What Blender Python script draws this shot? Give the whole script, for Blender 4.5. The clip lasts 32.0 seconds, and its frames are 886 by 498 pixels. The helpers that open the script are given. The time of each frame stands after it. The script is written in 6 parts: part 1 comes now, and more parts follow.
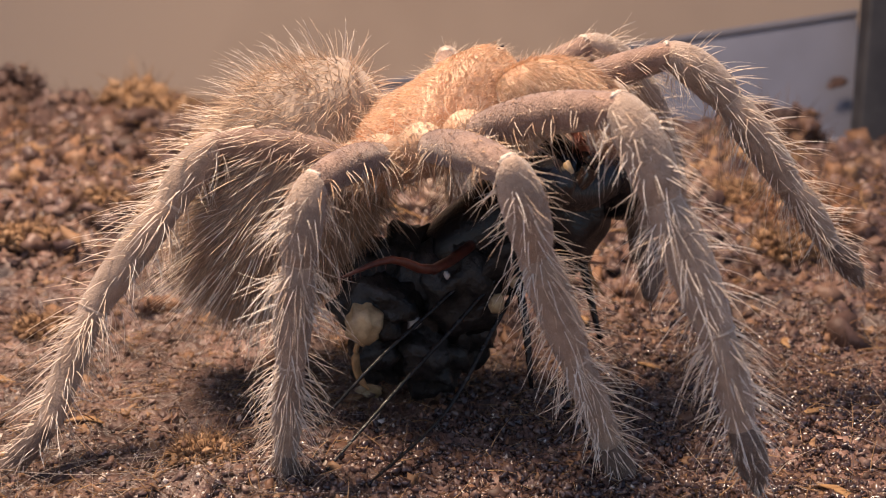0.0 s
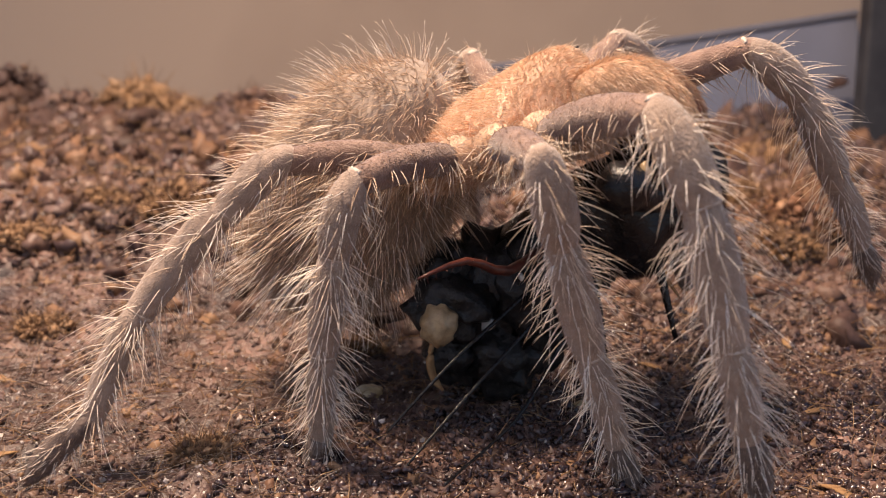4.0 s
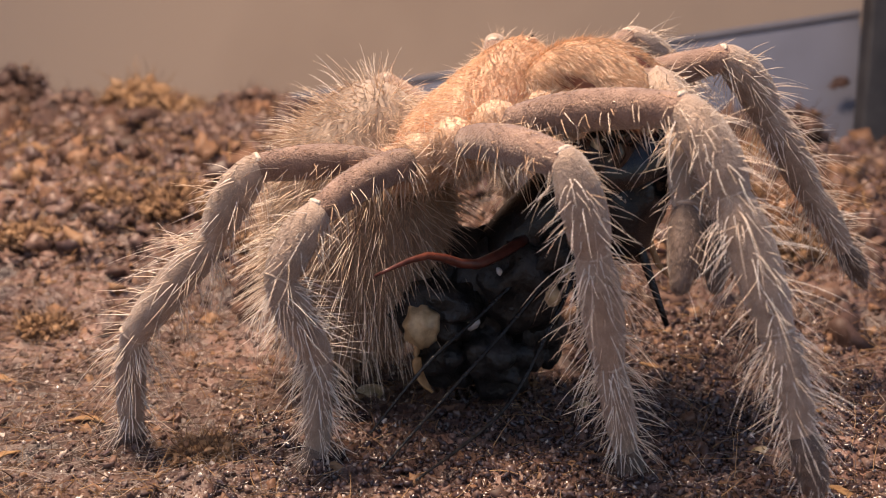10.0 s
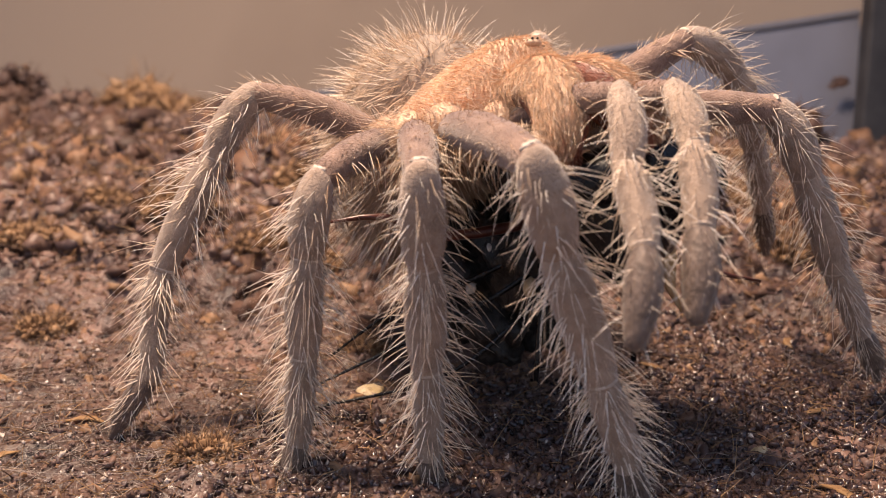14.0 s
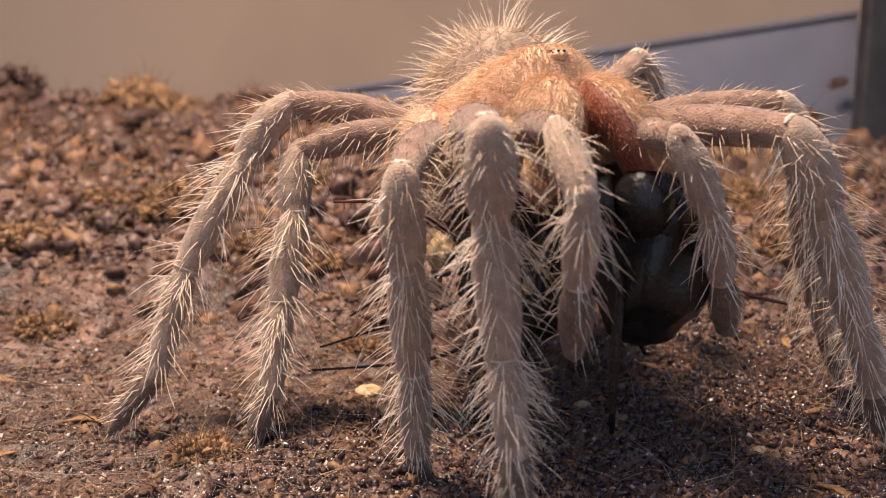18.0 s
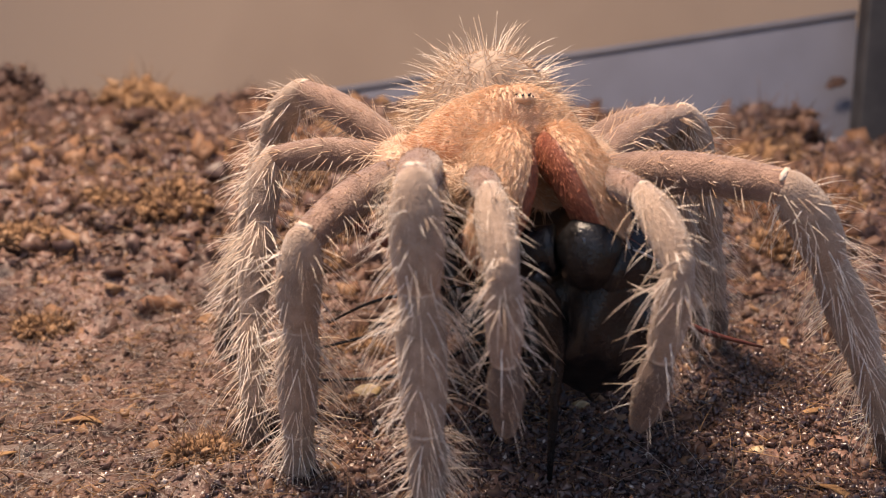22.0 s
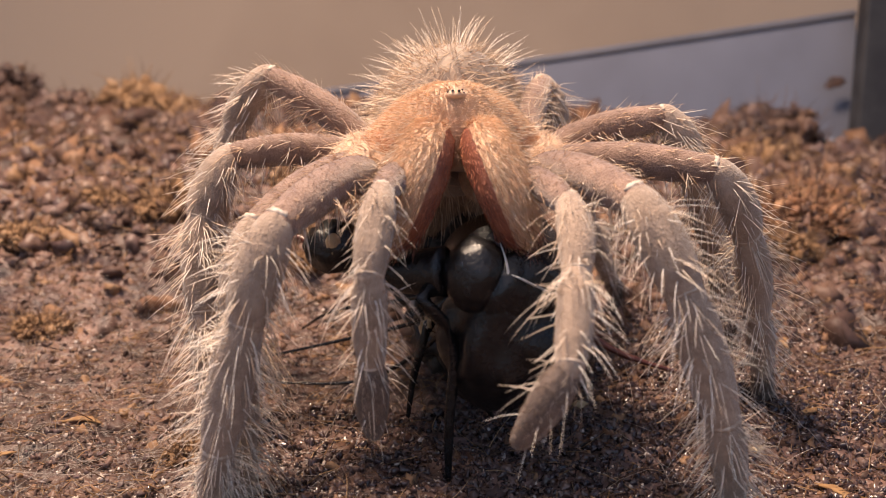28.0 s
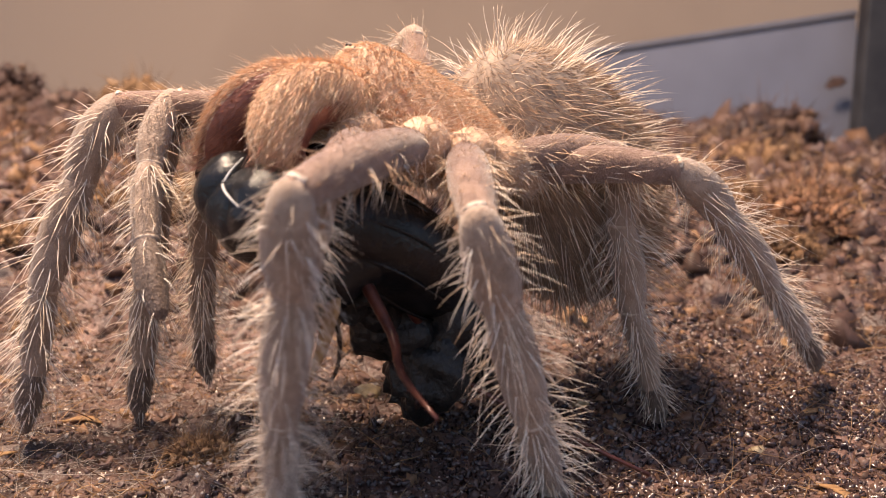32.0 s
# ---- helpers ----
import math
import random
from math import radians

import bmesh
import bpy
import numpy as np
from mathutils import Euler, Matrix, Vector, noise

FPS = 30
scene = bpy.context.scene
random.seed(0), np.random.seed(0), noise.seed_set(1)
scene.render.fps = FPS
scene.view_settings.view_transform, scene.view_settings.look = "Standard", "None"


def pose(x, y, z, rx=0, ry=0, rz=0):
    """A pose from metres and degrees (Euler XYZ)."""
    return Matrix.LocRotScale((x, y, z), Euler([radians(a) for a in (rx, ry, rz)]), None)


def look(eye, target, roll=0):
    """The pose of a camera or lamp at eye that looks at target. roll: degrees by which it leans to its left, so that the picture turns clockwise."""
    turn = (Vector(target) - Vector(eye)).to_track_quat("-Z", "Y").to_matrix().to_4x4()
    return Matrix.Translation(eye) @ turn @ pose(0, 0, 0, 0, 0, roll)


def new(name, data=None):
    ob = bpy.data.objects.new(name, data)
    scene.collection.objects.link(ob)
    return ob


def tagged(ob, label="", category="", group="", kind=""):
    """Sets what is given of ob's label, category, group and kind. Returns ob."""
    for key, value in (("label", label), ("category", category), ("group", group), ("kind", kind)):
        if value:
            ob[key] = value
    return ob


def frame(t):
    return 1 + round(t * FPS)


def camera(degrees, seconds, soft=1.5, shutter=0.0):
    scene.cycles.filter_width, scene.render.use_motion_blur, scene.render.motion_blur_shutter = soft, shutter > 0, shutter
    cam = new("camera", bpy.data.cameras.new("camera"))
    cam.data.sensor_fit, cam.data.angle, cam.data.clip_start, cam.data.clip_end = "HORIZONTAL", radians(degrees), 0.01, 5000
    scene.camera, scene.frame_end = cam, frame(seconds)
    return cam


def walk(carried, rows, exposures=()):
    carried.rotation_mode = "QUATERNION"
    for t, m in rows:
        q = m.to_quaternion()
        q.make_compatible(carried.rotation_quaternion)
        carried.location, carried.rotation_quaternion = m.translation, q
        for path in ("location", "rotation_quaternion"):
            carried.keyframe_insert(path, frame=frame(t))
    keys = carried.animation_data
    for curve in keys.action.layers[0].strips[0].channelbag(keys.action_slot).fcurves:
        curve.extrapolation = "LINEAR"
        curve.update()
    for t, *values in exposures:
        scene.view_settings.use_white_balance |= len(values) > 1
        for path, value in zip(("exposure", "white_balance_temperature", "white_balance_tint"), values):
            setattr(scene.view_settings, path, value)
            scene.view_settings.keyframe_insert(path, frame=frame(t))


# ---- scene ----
cam = camera(50, 32.0, soft=1.0, shutter=0.5)
# a phone on a stand before the tank; it sways by a hair's breadth
SWAY = [(0, 0.0), (3.5, -0.03), (7, -0.1), (11, -0.13), (14, -0.11), (17, -0.02), (19, -0.04), (22, 0.05), (24, 0.17), (28, 0.1), (30, 0.03), (32, 0.06)]
walk(cam, [(t, pose(0, -0.120, 0.047, 79, 0, -s)) for t, s in SWAY], [(0, 0.24, 6750, 17), (25.5, 0.22, 6750, 17), (29, 0.32, 6750, 17), (31, 0.44, 6750, 17), (32, 0.45, 6750, 17)])
# the lens is close to its subject: the bank and the wall lie beyond its sharp range
cam.data.dof.use_dof = True
cam.data.dof.focus_distance = 0.106
cam.data.dof.aperture_fstop = 38.0

# ---- light ----
world = bpy.data.worlds.new("room_light")
scene.world = world
world.use_nodes = True
wn = world.node_tree
sky = wn.nodes.new("ShaderNodeTexSky")
sky.sky_type = "NISHITA"
sky.sun_disc = False
sky.sun_elevation = radians(68)
sky.sun_rotation = radians(200)
wn.links.new(sky.outputs[0], wn.nodes["Background"].inputs[0])
wn.nodes["Background"].inputs[1].default_value = 0.107
# the warm lamp over the tank
lamp = new("tank_lamp", bpy.data.lights.new("tank_lamp", "AREA"))
lamp.data.shape = "DISK"
lamp.data.size = 0.085
lamp.data.energy = 2.65
lamp.data.color = (1.0, 0.79, 0.578)
lamp.matrix_world = look((-0.085, 0.012, 0.345), (0.0, 0.0, 0.0))

MM = 0.001


# ---- materials ----
def mat(name, base, rough=0.7, metal=0.0, second=None, scale=300.0, detail=6.0, bump=0.0, bump_scale=900.0, sheen=0.0, random_per=0.0, mottle=0.0, spec=0.5, sub=0.0, low=0.4, high=0.62, coat=0.0):
    m = bpy.data.materials.new(name)
    m.use_nodes = True
    nt = m.node_tree
    b = nt.nodes["Principled BSDF"]
    b.inputs["Roughness"].default_value = rough
    b.inputs["Metallic"].default_value = metal
    b.inputs["Specular IOR Level"].default_value = spec
    b.inputs["Sheen Weight"].default_value = sheen
    b.inputs["Sheen Roughness"].default_value = 0.5
    b.inputs["Coat Weight"].default_value = coat
    if sub:
        b.inputs["Subsurface Weight"].default_value = sub
        b.inputs["Subsurface Radius"].default_value = (0.0012, 0.0007, 0.0004)
        b.inputs["Subsurface Scale"].default_value = 1.0
    co = nt.nodes.new("ShaderNodeTexCoord")
    out = None
    if second is not None:
        n = nt.nodes.new("ShaderNodeTexNoise")
        n.inputs["Scale"].default_value = scale
        n.inputs["Detail"].default_value = detail
        n.inputs["Roughness"].default_value = 0.65
        nt.links.new(co.outputs["Object"], n.inputs["Vector"])
        r = nt.nodes.new("ShaderNodeValToRGB")
        r.color_ramp.elements[0].position, r.color_ramp.elements[1].position = low, high
        r.color_ramp.elements[0].color = (*base, 1)
        r.color_ramp.elements[1].color = (*second, 1)
        nt.links.new(n.outputs["Fac"], r.inputs[0])
        out = r.outputs[0]
        if mottle:
            n2 = nt.nodes.new("ShaderNodeTexNoise")
            n2.inputs["Scale"].default_value = scale * 0.13
            n2.inputs["Detail"].default_value = 3.0
            nt.links.new(co.outputs["Object"], n2.inputs["Vector"])
            mr = nt.nodes.new("ShaderNodeMapRange")
            mr.inputs[1].default_value, mr.inputs[2].default_value = 0.3, 0.7
            mr.inputs[3].default_value, mr.inputs[4].default_value = 1 - mottle, 1 + mottle
            nt.links.new(n2.outputs["Fac"], mr.inputs[0])
            mx = nt.nodes.new("ShaderNodeVectorMath")
            mx.operation = "SCALE"
            nt.links.new(out, mx.inputs[0])
            nt.links.new(mr.outputs[0], mx.inputs["Scale"])
            out = mx.outputs[0]
    else:
        rgb = nt.nodes.new("ShaderNodeRGB")
        rgb.outputs[0].default_value = (*base, 1)
        out = rgb.outputs[0]
    if random_per:
        g = nt.nodes.new("ShaderNodeNewGeometry")
        mr = nt.nodes.new("ShaderNodeMapRange")
        mr.inputs[3].default_value, mr.inputs[4].default_value = 1 - random_per, 1 + random_per
        nt.links.new(g.outputs["Random Per Island"], mr.inputs[0])
        mx = nt.nodes.new("ShaderNodeVectorMath")
        mx.operation = "SCALE"
        nt.links.new(out, mx.inputs[0])
        nt.links.new(mr.outputs[0], mx.inputs["Scale"])
        out = mx.outputs[0]
    nt.links.new(out, b.inputs["Base Color"])
    if bump:
        n3 = nt.nodes.new("ShaderNodeTexNoise")
        n3.inputs["Scale"].default_value = bump_scale
        n3.inputs["Detail"].default_value = 5.0
        nt.links.new(co.outputs["Object"], n3.inputs["Vector"])
        bp = nt.nodes.new("ShaderNodeBump")
        bp.inputs["Strength"].default_value = bump
        bp.inputs["Distance"].default_value = 0.0004
        nt.links.new(n3.outputs["Fac"], bp.inputs["Height"])
        nt.links.new(bp.outputs[0], b.inputs["Normal"])
    return m


def island_mat(name, colours, rough=0.7, spec=0.4):
    """Each joined piece takes one of several colours at random."""
    m = bpy.data.materials.new(name)
    m.use_nodes = True
    nt = m.node_tree
    b = nt.nodes["Principled BSDF"]
    b.inputs["Roughness"].default_value = rough
    b.inputs["Specular IOR Level"].default_value = spec
    g = nt.nodes.new("ShaderNodeNewGeometry")
    r = nt.nodes.new("ShaderNodeValToRGB")
    r.color_ramp.interpolation = "CONSTANT"
    for i, c in enumerate(colours):
        e = r.color_ramp.elements[i] if i < 2 else r.color_ramp.elements.new(i / len(colours))
        e.position = i / len(colours)
        e.color = (*c, 1)
    nt.links.new(g.outputs["Random Per Island"], r.inputs[0])
    co = nt.nodes.new("ShaderNodeTexCoord")
    n = nt.nodes.new("ShaderNodeTexNoise")
    n.inputs["Scale"].default_value = 1500
    n.inputs["Detail"].default_value = 4
    nt.links.new(co.outputs["Object"], n.inputs["Vector"])
    mr = nt.nodes.new("ShaderNodeMapRange")
    mr.inputs[3].default_value, mr.inputs[4].default_value = 0.55, 1.45
    nt.links.new(n.outputs["Fac"], mr.inputs[0])
    mx = nt.nodes.new("ShaderNodeVectorMath")
    mx.operation = "SCALE"
    nt.links.new(r.outputs[0], mx.inputs[0])
    nt.links.new(mr.outputs[0], mx.inputs["Scale"])
    nt.links.new(mx.outputs[0], b.inputs["Base Color"])
    return m


M_SOIL = mat("coconut_soil", (0.040, 0.023, 0.022), 0.38, second=(0.165, 0.096, 0.075), scale=230, detail=10, bump=1.0, bump_scale=1500, mottle=0.55, spec=0.45)
M_CRUMB = island_mat("soil_crumbs", [(0.07, 0.040, 0.036), (0.11, 0.062, 0.052), (0.145, 0.082, 0.062), (0.13, 0.080, 0.068), (0.17, 0.098, 0.072), (0.085, 0.052, 0.048), (0.15, 0.096, 0.082), (0.20, 0.128, 0.095)], 0.5, 0.45)
# wet soil whose dark tone also stands in for shade on the ground
M_WET_SHADE = island_mat("wet_soil_with_shade", [(0.030, 0.017, 0.017), (0.05, 0.028, 0.025), (0.075, 0.042, 0.035), (0.042, 0.026, 0.028), (0.11, 0.065, 0.05)], 0.22, 0.7)
M_PEAT = island_mat("peat_lumps", [(0.055, 0.03, 0.022), (0.10, 0.052, 0.036), (0.15, 0.078, 0.048), (0.19, 0.10, 0.056), (0.075, 0.042, 0.034), (0.23, 0.13, 0.07), (0.13, 0.074, 0.054)], 0.6, 0.35)
M_FIBRE = island_mat("coconut_fibres", [(0.10, 0.05, 0.025), (0.22, 0.12, 0.05), (0.33, 0.20, 0.10), (0.06, 0.03, 0.02)], 0.6)
# the pale colours stand in for glints on wet grains; the gloss is real
M_GLINT_GRIT = island_mat("painted_glint_grit", [(0.50, 0.42, 0.36), (0.18, 0.12, 0.10), (0.66, 0.58, 0.52), (0.14, 0.09, 0.08)], 0.05, 1.0)
M_PEB = mat("pale_pebble", (0.42, 0.30, 0.15), 0.45, second=(0.62, 0.50, 0.32), scale=700, bump=0.4, mottle=0.3)
M_TAN = mat("tan_husk", (0.24, 0.125, 0.05), 0.75, second=(0.40, 0.24, 0.11), scale=420, bump=0.8, mottle=0.4)
M_WALL = mat("beige_wall", (0.35, 0.262, 0.198), 0.85, second=(0.40, 0.302, 0.228), scale=6, detail=3, bump=0.1, bump_scale=60)
M_BOARD = mat("blue_grey_board", (0.155, 0.16, 0.205), 0.5, second=(0.20, 0.21, 0.27), scale=9, detail=4)
M_EDGE = mat("dark_edge", (0.10, 0.10, 0.125), 0.7, second=(0.13, 0.13, 0.16), scale=30)
M_PALP = mat("dark_palp_tip", (0.10, 0.065, 0.05), 0.6, second=(0.17, 0.115, 0.09), scale=900, sheen=0.3, bump=0.4, bump_scale=2500)
M_POST = mat("black_frame", (0.018, 0.017, 0.021), 0.6, second=(0.04, 0.038, 0.042), scale=60)
M_SILICONE = mat("grey_silicone", (0.30, 0.30, 0.34), 0.4)
M_SKIN = mat("grey_tan_velvet", (0.33, 0.235, 0.175), 0.75, second=(0.43, 0.315, 0.24), scale=700, sheen=0.5, bump=0.5, bump_scale=4200, mottle=0.2, spec=0.25)
M_FEMUR = mat("maroon_brown_velvet", (0.19, 0.11, 0.08), 0.7, second=(0.28, 0.175, 0.128), scale=500, sheen=0.5, bump=0.5, bump_scale=4200, mottle=0.25, spec=0.25)
M_COXA_HAIR = island_mat("cream_velvet", [(0.68, 0.48, 0.34), (0.72, 0.55, 0.42), (0.62, 0.42, 0.28), (0.72, 0.60, 0.50)], 0.45, 0.45)
M_FEMUR_HAIR = island_mat("ginger_bristles", [(0.66, 0.46, 0.31), (0.76, 0.60, 0.46), (0.58, 0.37, 0.23), (0.80, 0.67, 0.54)], 0.45, 0.4)
M_BRISTLE = island_mat("pale_bristles", [(0.82, 0.70, 0.59), (0.76, 0.62, 0.50), (0.85, 0.77, 0.69), (0.70, 0.53, 0.39)], 0.4, 0.45)
M_FUZZ = island_mat("short_velvet", [(0.43, 0.315, 0.24), (0.38, 0.27, 0.20), (0.50, 0.375, 0.29), (0.40, 0.29, 0.22)], 0.55, 0.3)
M_FEMUR_FUZZ = island_mat("brown_velvet", [(0.27, 0.17, 0.122), (0.22, 0.135, 0.096), (0.34, 0.23, 0.165), (0.25, 0.155, 0.112)], 0.55, 0.3)
M_STRIPE_FUZZ = island_mat("cream_stripe_velvet", [(0.62, 0.49, 0.38), (0.55, 0.42, 0.32), (0.68, 0.55, 0.45)], 0.5, 0.35)
M_TARSUS_FUZZ = island_mat("dark_velvet", [(0.28, 0.195, 0.145), (0.22, 0.15, 0.11), (0.35, 0.255, 0.19), (0.25, 0.175, 0.13)], 0.55, 0.3)
M_JOINT = mat("joint_skin", (0.44, 0.33, 0.25), 0.6, second=(0.60, 0.49, 0.40), scale=1200, bump=0.3)
M_CREAM = mat("cream_membrane", (0.46, 0.38, 0.31), 0.5, second=(0.64, 0.55, 0.47), scale=900, bump=0.2)
M_CARA = mat("orange_cuticle", (0.54, 0.32, 0.185), 0.55, second=(0.66, 0.43, 0.28), scale=420, sheen=0.4, bump=0.5, bump_scale=1800, mottle=0.2)
M_CARA_HAIR = island_mat("apricot_hair", [(0.76, 0.51, 0.335), (0.71, 0.45, 0.28), (0.79, 0.58, 0.41), (0.68, 0.41, 0.245)], 0.5, 0.35)
M_ORANGE_HAIR = island_mat("rusty_orange_hair", [(0.62, 0.315, 0.165), (0.55, 0.25, 0.125), (0.68, 0.39, 0.22), (0.50, 0.21, 0.11)], 0.5, 0.35)
M_PALE_HAIR = island_mat("cream_hair", [(0.72, 0.55, 0.41), (0.66, 0.46, 0.32), (0.78, 0.64, 0.51)], 0.45, 0.4)
M_CHEL = mat("reddish_cuticle", (0.17, 0.052, 0.034), 0.45, second=(0.30, 0.11, 0.065), scale=420, bump=0.35, bump_scale=2200, mottle=0.25)
M_RED_HAIR = island_mat("dark_red_hair", [(0.40, 0.13, 0.07), (0.29, 0.085, 0.048), (0.50, 0.20, 0.11)], 0.45, 0.4)
M_ABD = mat("abdomen_skin", (0.24, 0.17, 0.125), 0.75, second=(0.34, 0.25, 0.185), scale=500, sheen=0.5, bump=0.4)
M_ABD_HAIR = island_mat("abdomen_hair", [(0.42, 0.29, 0.20), (0.49, 0.345, 0.24), (0.35, 0.23, 0.155), (0.56, 0.41, 0.295)], 0.5, 0.35)
M_ABD_BRISTLE = island_mat("white_tan_bristles", [(0.80, 0.66, 0.53), (0.72, 0.56, 0.42), (0.86, 0.76, 0.66)], 0.45, 0.4)
# black of the torn shell, also used for pieces that fill in shade
M_SHELL_SHADE = mat("black_shell_and_shade", (0.008, 0.008, 0.009), 0.4, second=(0.03, 0.026, 0.024), scale=500, bump=0.8, bump_scale=1500, spec=0.4)
M_FANG = mat("glossy_fang", (0.02, 0.012, 0.010), 0.16, spec=0.7)
M_EYE = mat("eye_lens", (0.015, 0.015, 0.018), 0.06, spec=0.9)
M_BLACK = mat("glossy_black_shell", (0.006, 0.006, 0.007), 0.26, second=(0.016, 0.015, 0.016), scale=700, bump=0.35, bump_scale=2600, spec=0.42)
M_SEAM = mat("pale_shell_margin", (0.34, 0.34, 0.35), 0.4, second=(0.5, 0.49, 0.48), scale=900)
M_REDLEG = mat("red_brown_leg", (0.06, 0.016, 0.012), 0.32, second=(0.13, 0.038, 0.024), scale=500)
M_YOLK = mat("cream_tissue", (0.26, 0.18, 0.10), 0.4, second=(0.46, 0.34, 0.20), scale=420, bump=0.4, mottle=0.3)
M_SILK = mat("silk", (0.36, 0.30, 0.26), 0.5)
M_DARKSOIL = island_mat("dark_soil_crumbs", [(0.05, 0.028, 0.024), (0.08, 0.045, 0.036), (0.11, 0.06, 0.044), (0.065, 0.04, 0.034), (0.15, 0.085, 0.055)], 0.6, 0.4)
M_REDSOIL = island_mat("red_brown_crumbs", [(0.20, 0.095, 0.052), (0.26, 0.13, 0.07), (0.15, 0.075, 0.045), (0.32, 0.18, 0.10), (0.10, 0.055, 0.04)], 0.65, 0.35)
M_HUSK = island_mat("tan_coir", [(0.17, 0.095, 0.05), (0.23, 0.13, 0.066), (0.28, 0.165, 0.088), (0.11, 0.06, 0.038), (0.32, 0.20, 0.115)], 0.75, 0.3)


# ---- mesh helpers ----
def part(name, mesh, material, parent=None, label="", kind=""):
    ob = new(name, mesh)
    if material is not None and len(mesh.materials) == 0:
        mesh.materials.append(material)
    if parent is not None:
        ob.parent = parent
    return tagged(ob, label, kind=kind)


def mesh_of(name, verts, faces, smooth=True):
    me = bpy.data.meshes.new(name)
    me.from_pydata(verts, [], faces)
    if smooth:
        me.polygons.foreach_set("use_smooth", [True] * len(me.polygons))
    me.update()
    return me


def smooth_run(path, radii, steps=5):
    """Catmull-Rom through the points and their radii."""
    path = [Vector(p) for p in path]
    radii = [Vector(r) if isinstance(r, tuple) else Vector((r, r)) for r in radii]
    out_p, out_r = [], []

    def cr(a, b, c, d, f):
        return 0.5 * (2 * b + (c - a) * f + (2 * a - 5 * b + 4 * c - d) * f * f + (3 * b - a - 3 * c + d) * f ** 3)

    n = len(path)
    for i in range(n - 1):
        ids = (max(i - 1, 0), i, i + 1, min(i + 2, n - 1))
        for j in range(steps):
            f = j / steps
            out_p.append(cr(*[path[k] for k in ids], f))
            r = cr(*[radii[k] for k in ids], f)
            out_r.append((max(r.x, 0.02), max(r.y, 0.02)))
    out_p.append(path[-1])
    out_r.append(tuple(radii[-1]))
    return out_p, out_r


def tube(name, path, radii, n=12, flat=1.0, close=True, fine=0):
    """A loft of rings along a path of points (mm); radii may be pairs (across, upright)."""
    if fine:
        path, radii = smooth_run(path, radii, fine)
    path = [Vector(p) for p in path]
    verts, faces = [], []
    up = Vector((0, 0, 1))
    for i, p in enumerate(path):
        d = (path[min(i + 1, len(path) - 1)] - path[max(i - 1, 0)]).normalized()
        ref = up if abs(d.z) < 0.93 else Vector((1, 0, 0))
        s = d.cross(ref).normalized()
        u = s.cross(d)
        r = radii[i]
        ra, rb = r if isinstance(r, tuple) else (r, r * flat)
        for k in range(n):
            a = 2 * math.pi * k / n
            verts.append((p + s * math.cos(a) * ra + u * math.sin(a) * rb) * MM)
    for i in range(len(path) - 1):
        for k in range(n):
            k2 = (k + 1) % n
            faces.append((i * n + k, (i + 1) * n + k, (i + 1) * n + k2, i * n + k2))
    if close:
        faces.append(tuple(range(n)))
        faces.append(tuple((len(path) - 1) * n + k for k in range(n - 1, -1, -1)))
    return mesh_of(name, verts, faces)


def blob(name, size, seg=24, rings=16, lump=0.0, lump_scale=3.0, shape=None, seed=0.0):
    """An ellipsoid (semi-axes in mm) pushed about by noise and by shape(unit vector) -> factor triple."""
    verts, faces = [], []
    for i in range(rings + 1):
        th = math.pi * i / rings
        for k in range(seg):
            ph = 2 * math.pi * k / seg
            u = Vector((math.cos(th), math.sin(th) * math.cos(ph), math.sin(th) * math.sin(ph)))
            f = 1 + lump * noise.noise(u * lump_scale + Vector((seed, seed * 2, 0)))
            g = shape(u) if shape else (1, 1, 1)
            verts.append(Vector((u.x * size[0] * g[0], u.y * size[1] * g[1], u.z * size[2] * g[2])) * f * MM)
    for i in range(rings):
        for k in range(seg):
            k2 = (k + 1) % seg
            faces.append((i * seg + k, (i + 1) * seg + k, (i + 1) * seg + k2, i * seg + k2))
    return mesh_of(name, verts, faces)


def joined(name, meshes):
    verts, faces = [], []
    for me in meshes:
        off = len(verts)
        verts += [v.co.copy() for v in me.vertices]
        faces += [tuple(i + off for i in p.vertices) for p in me.polygons]
    return mesh_of(name, verts, faces)


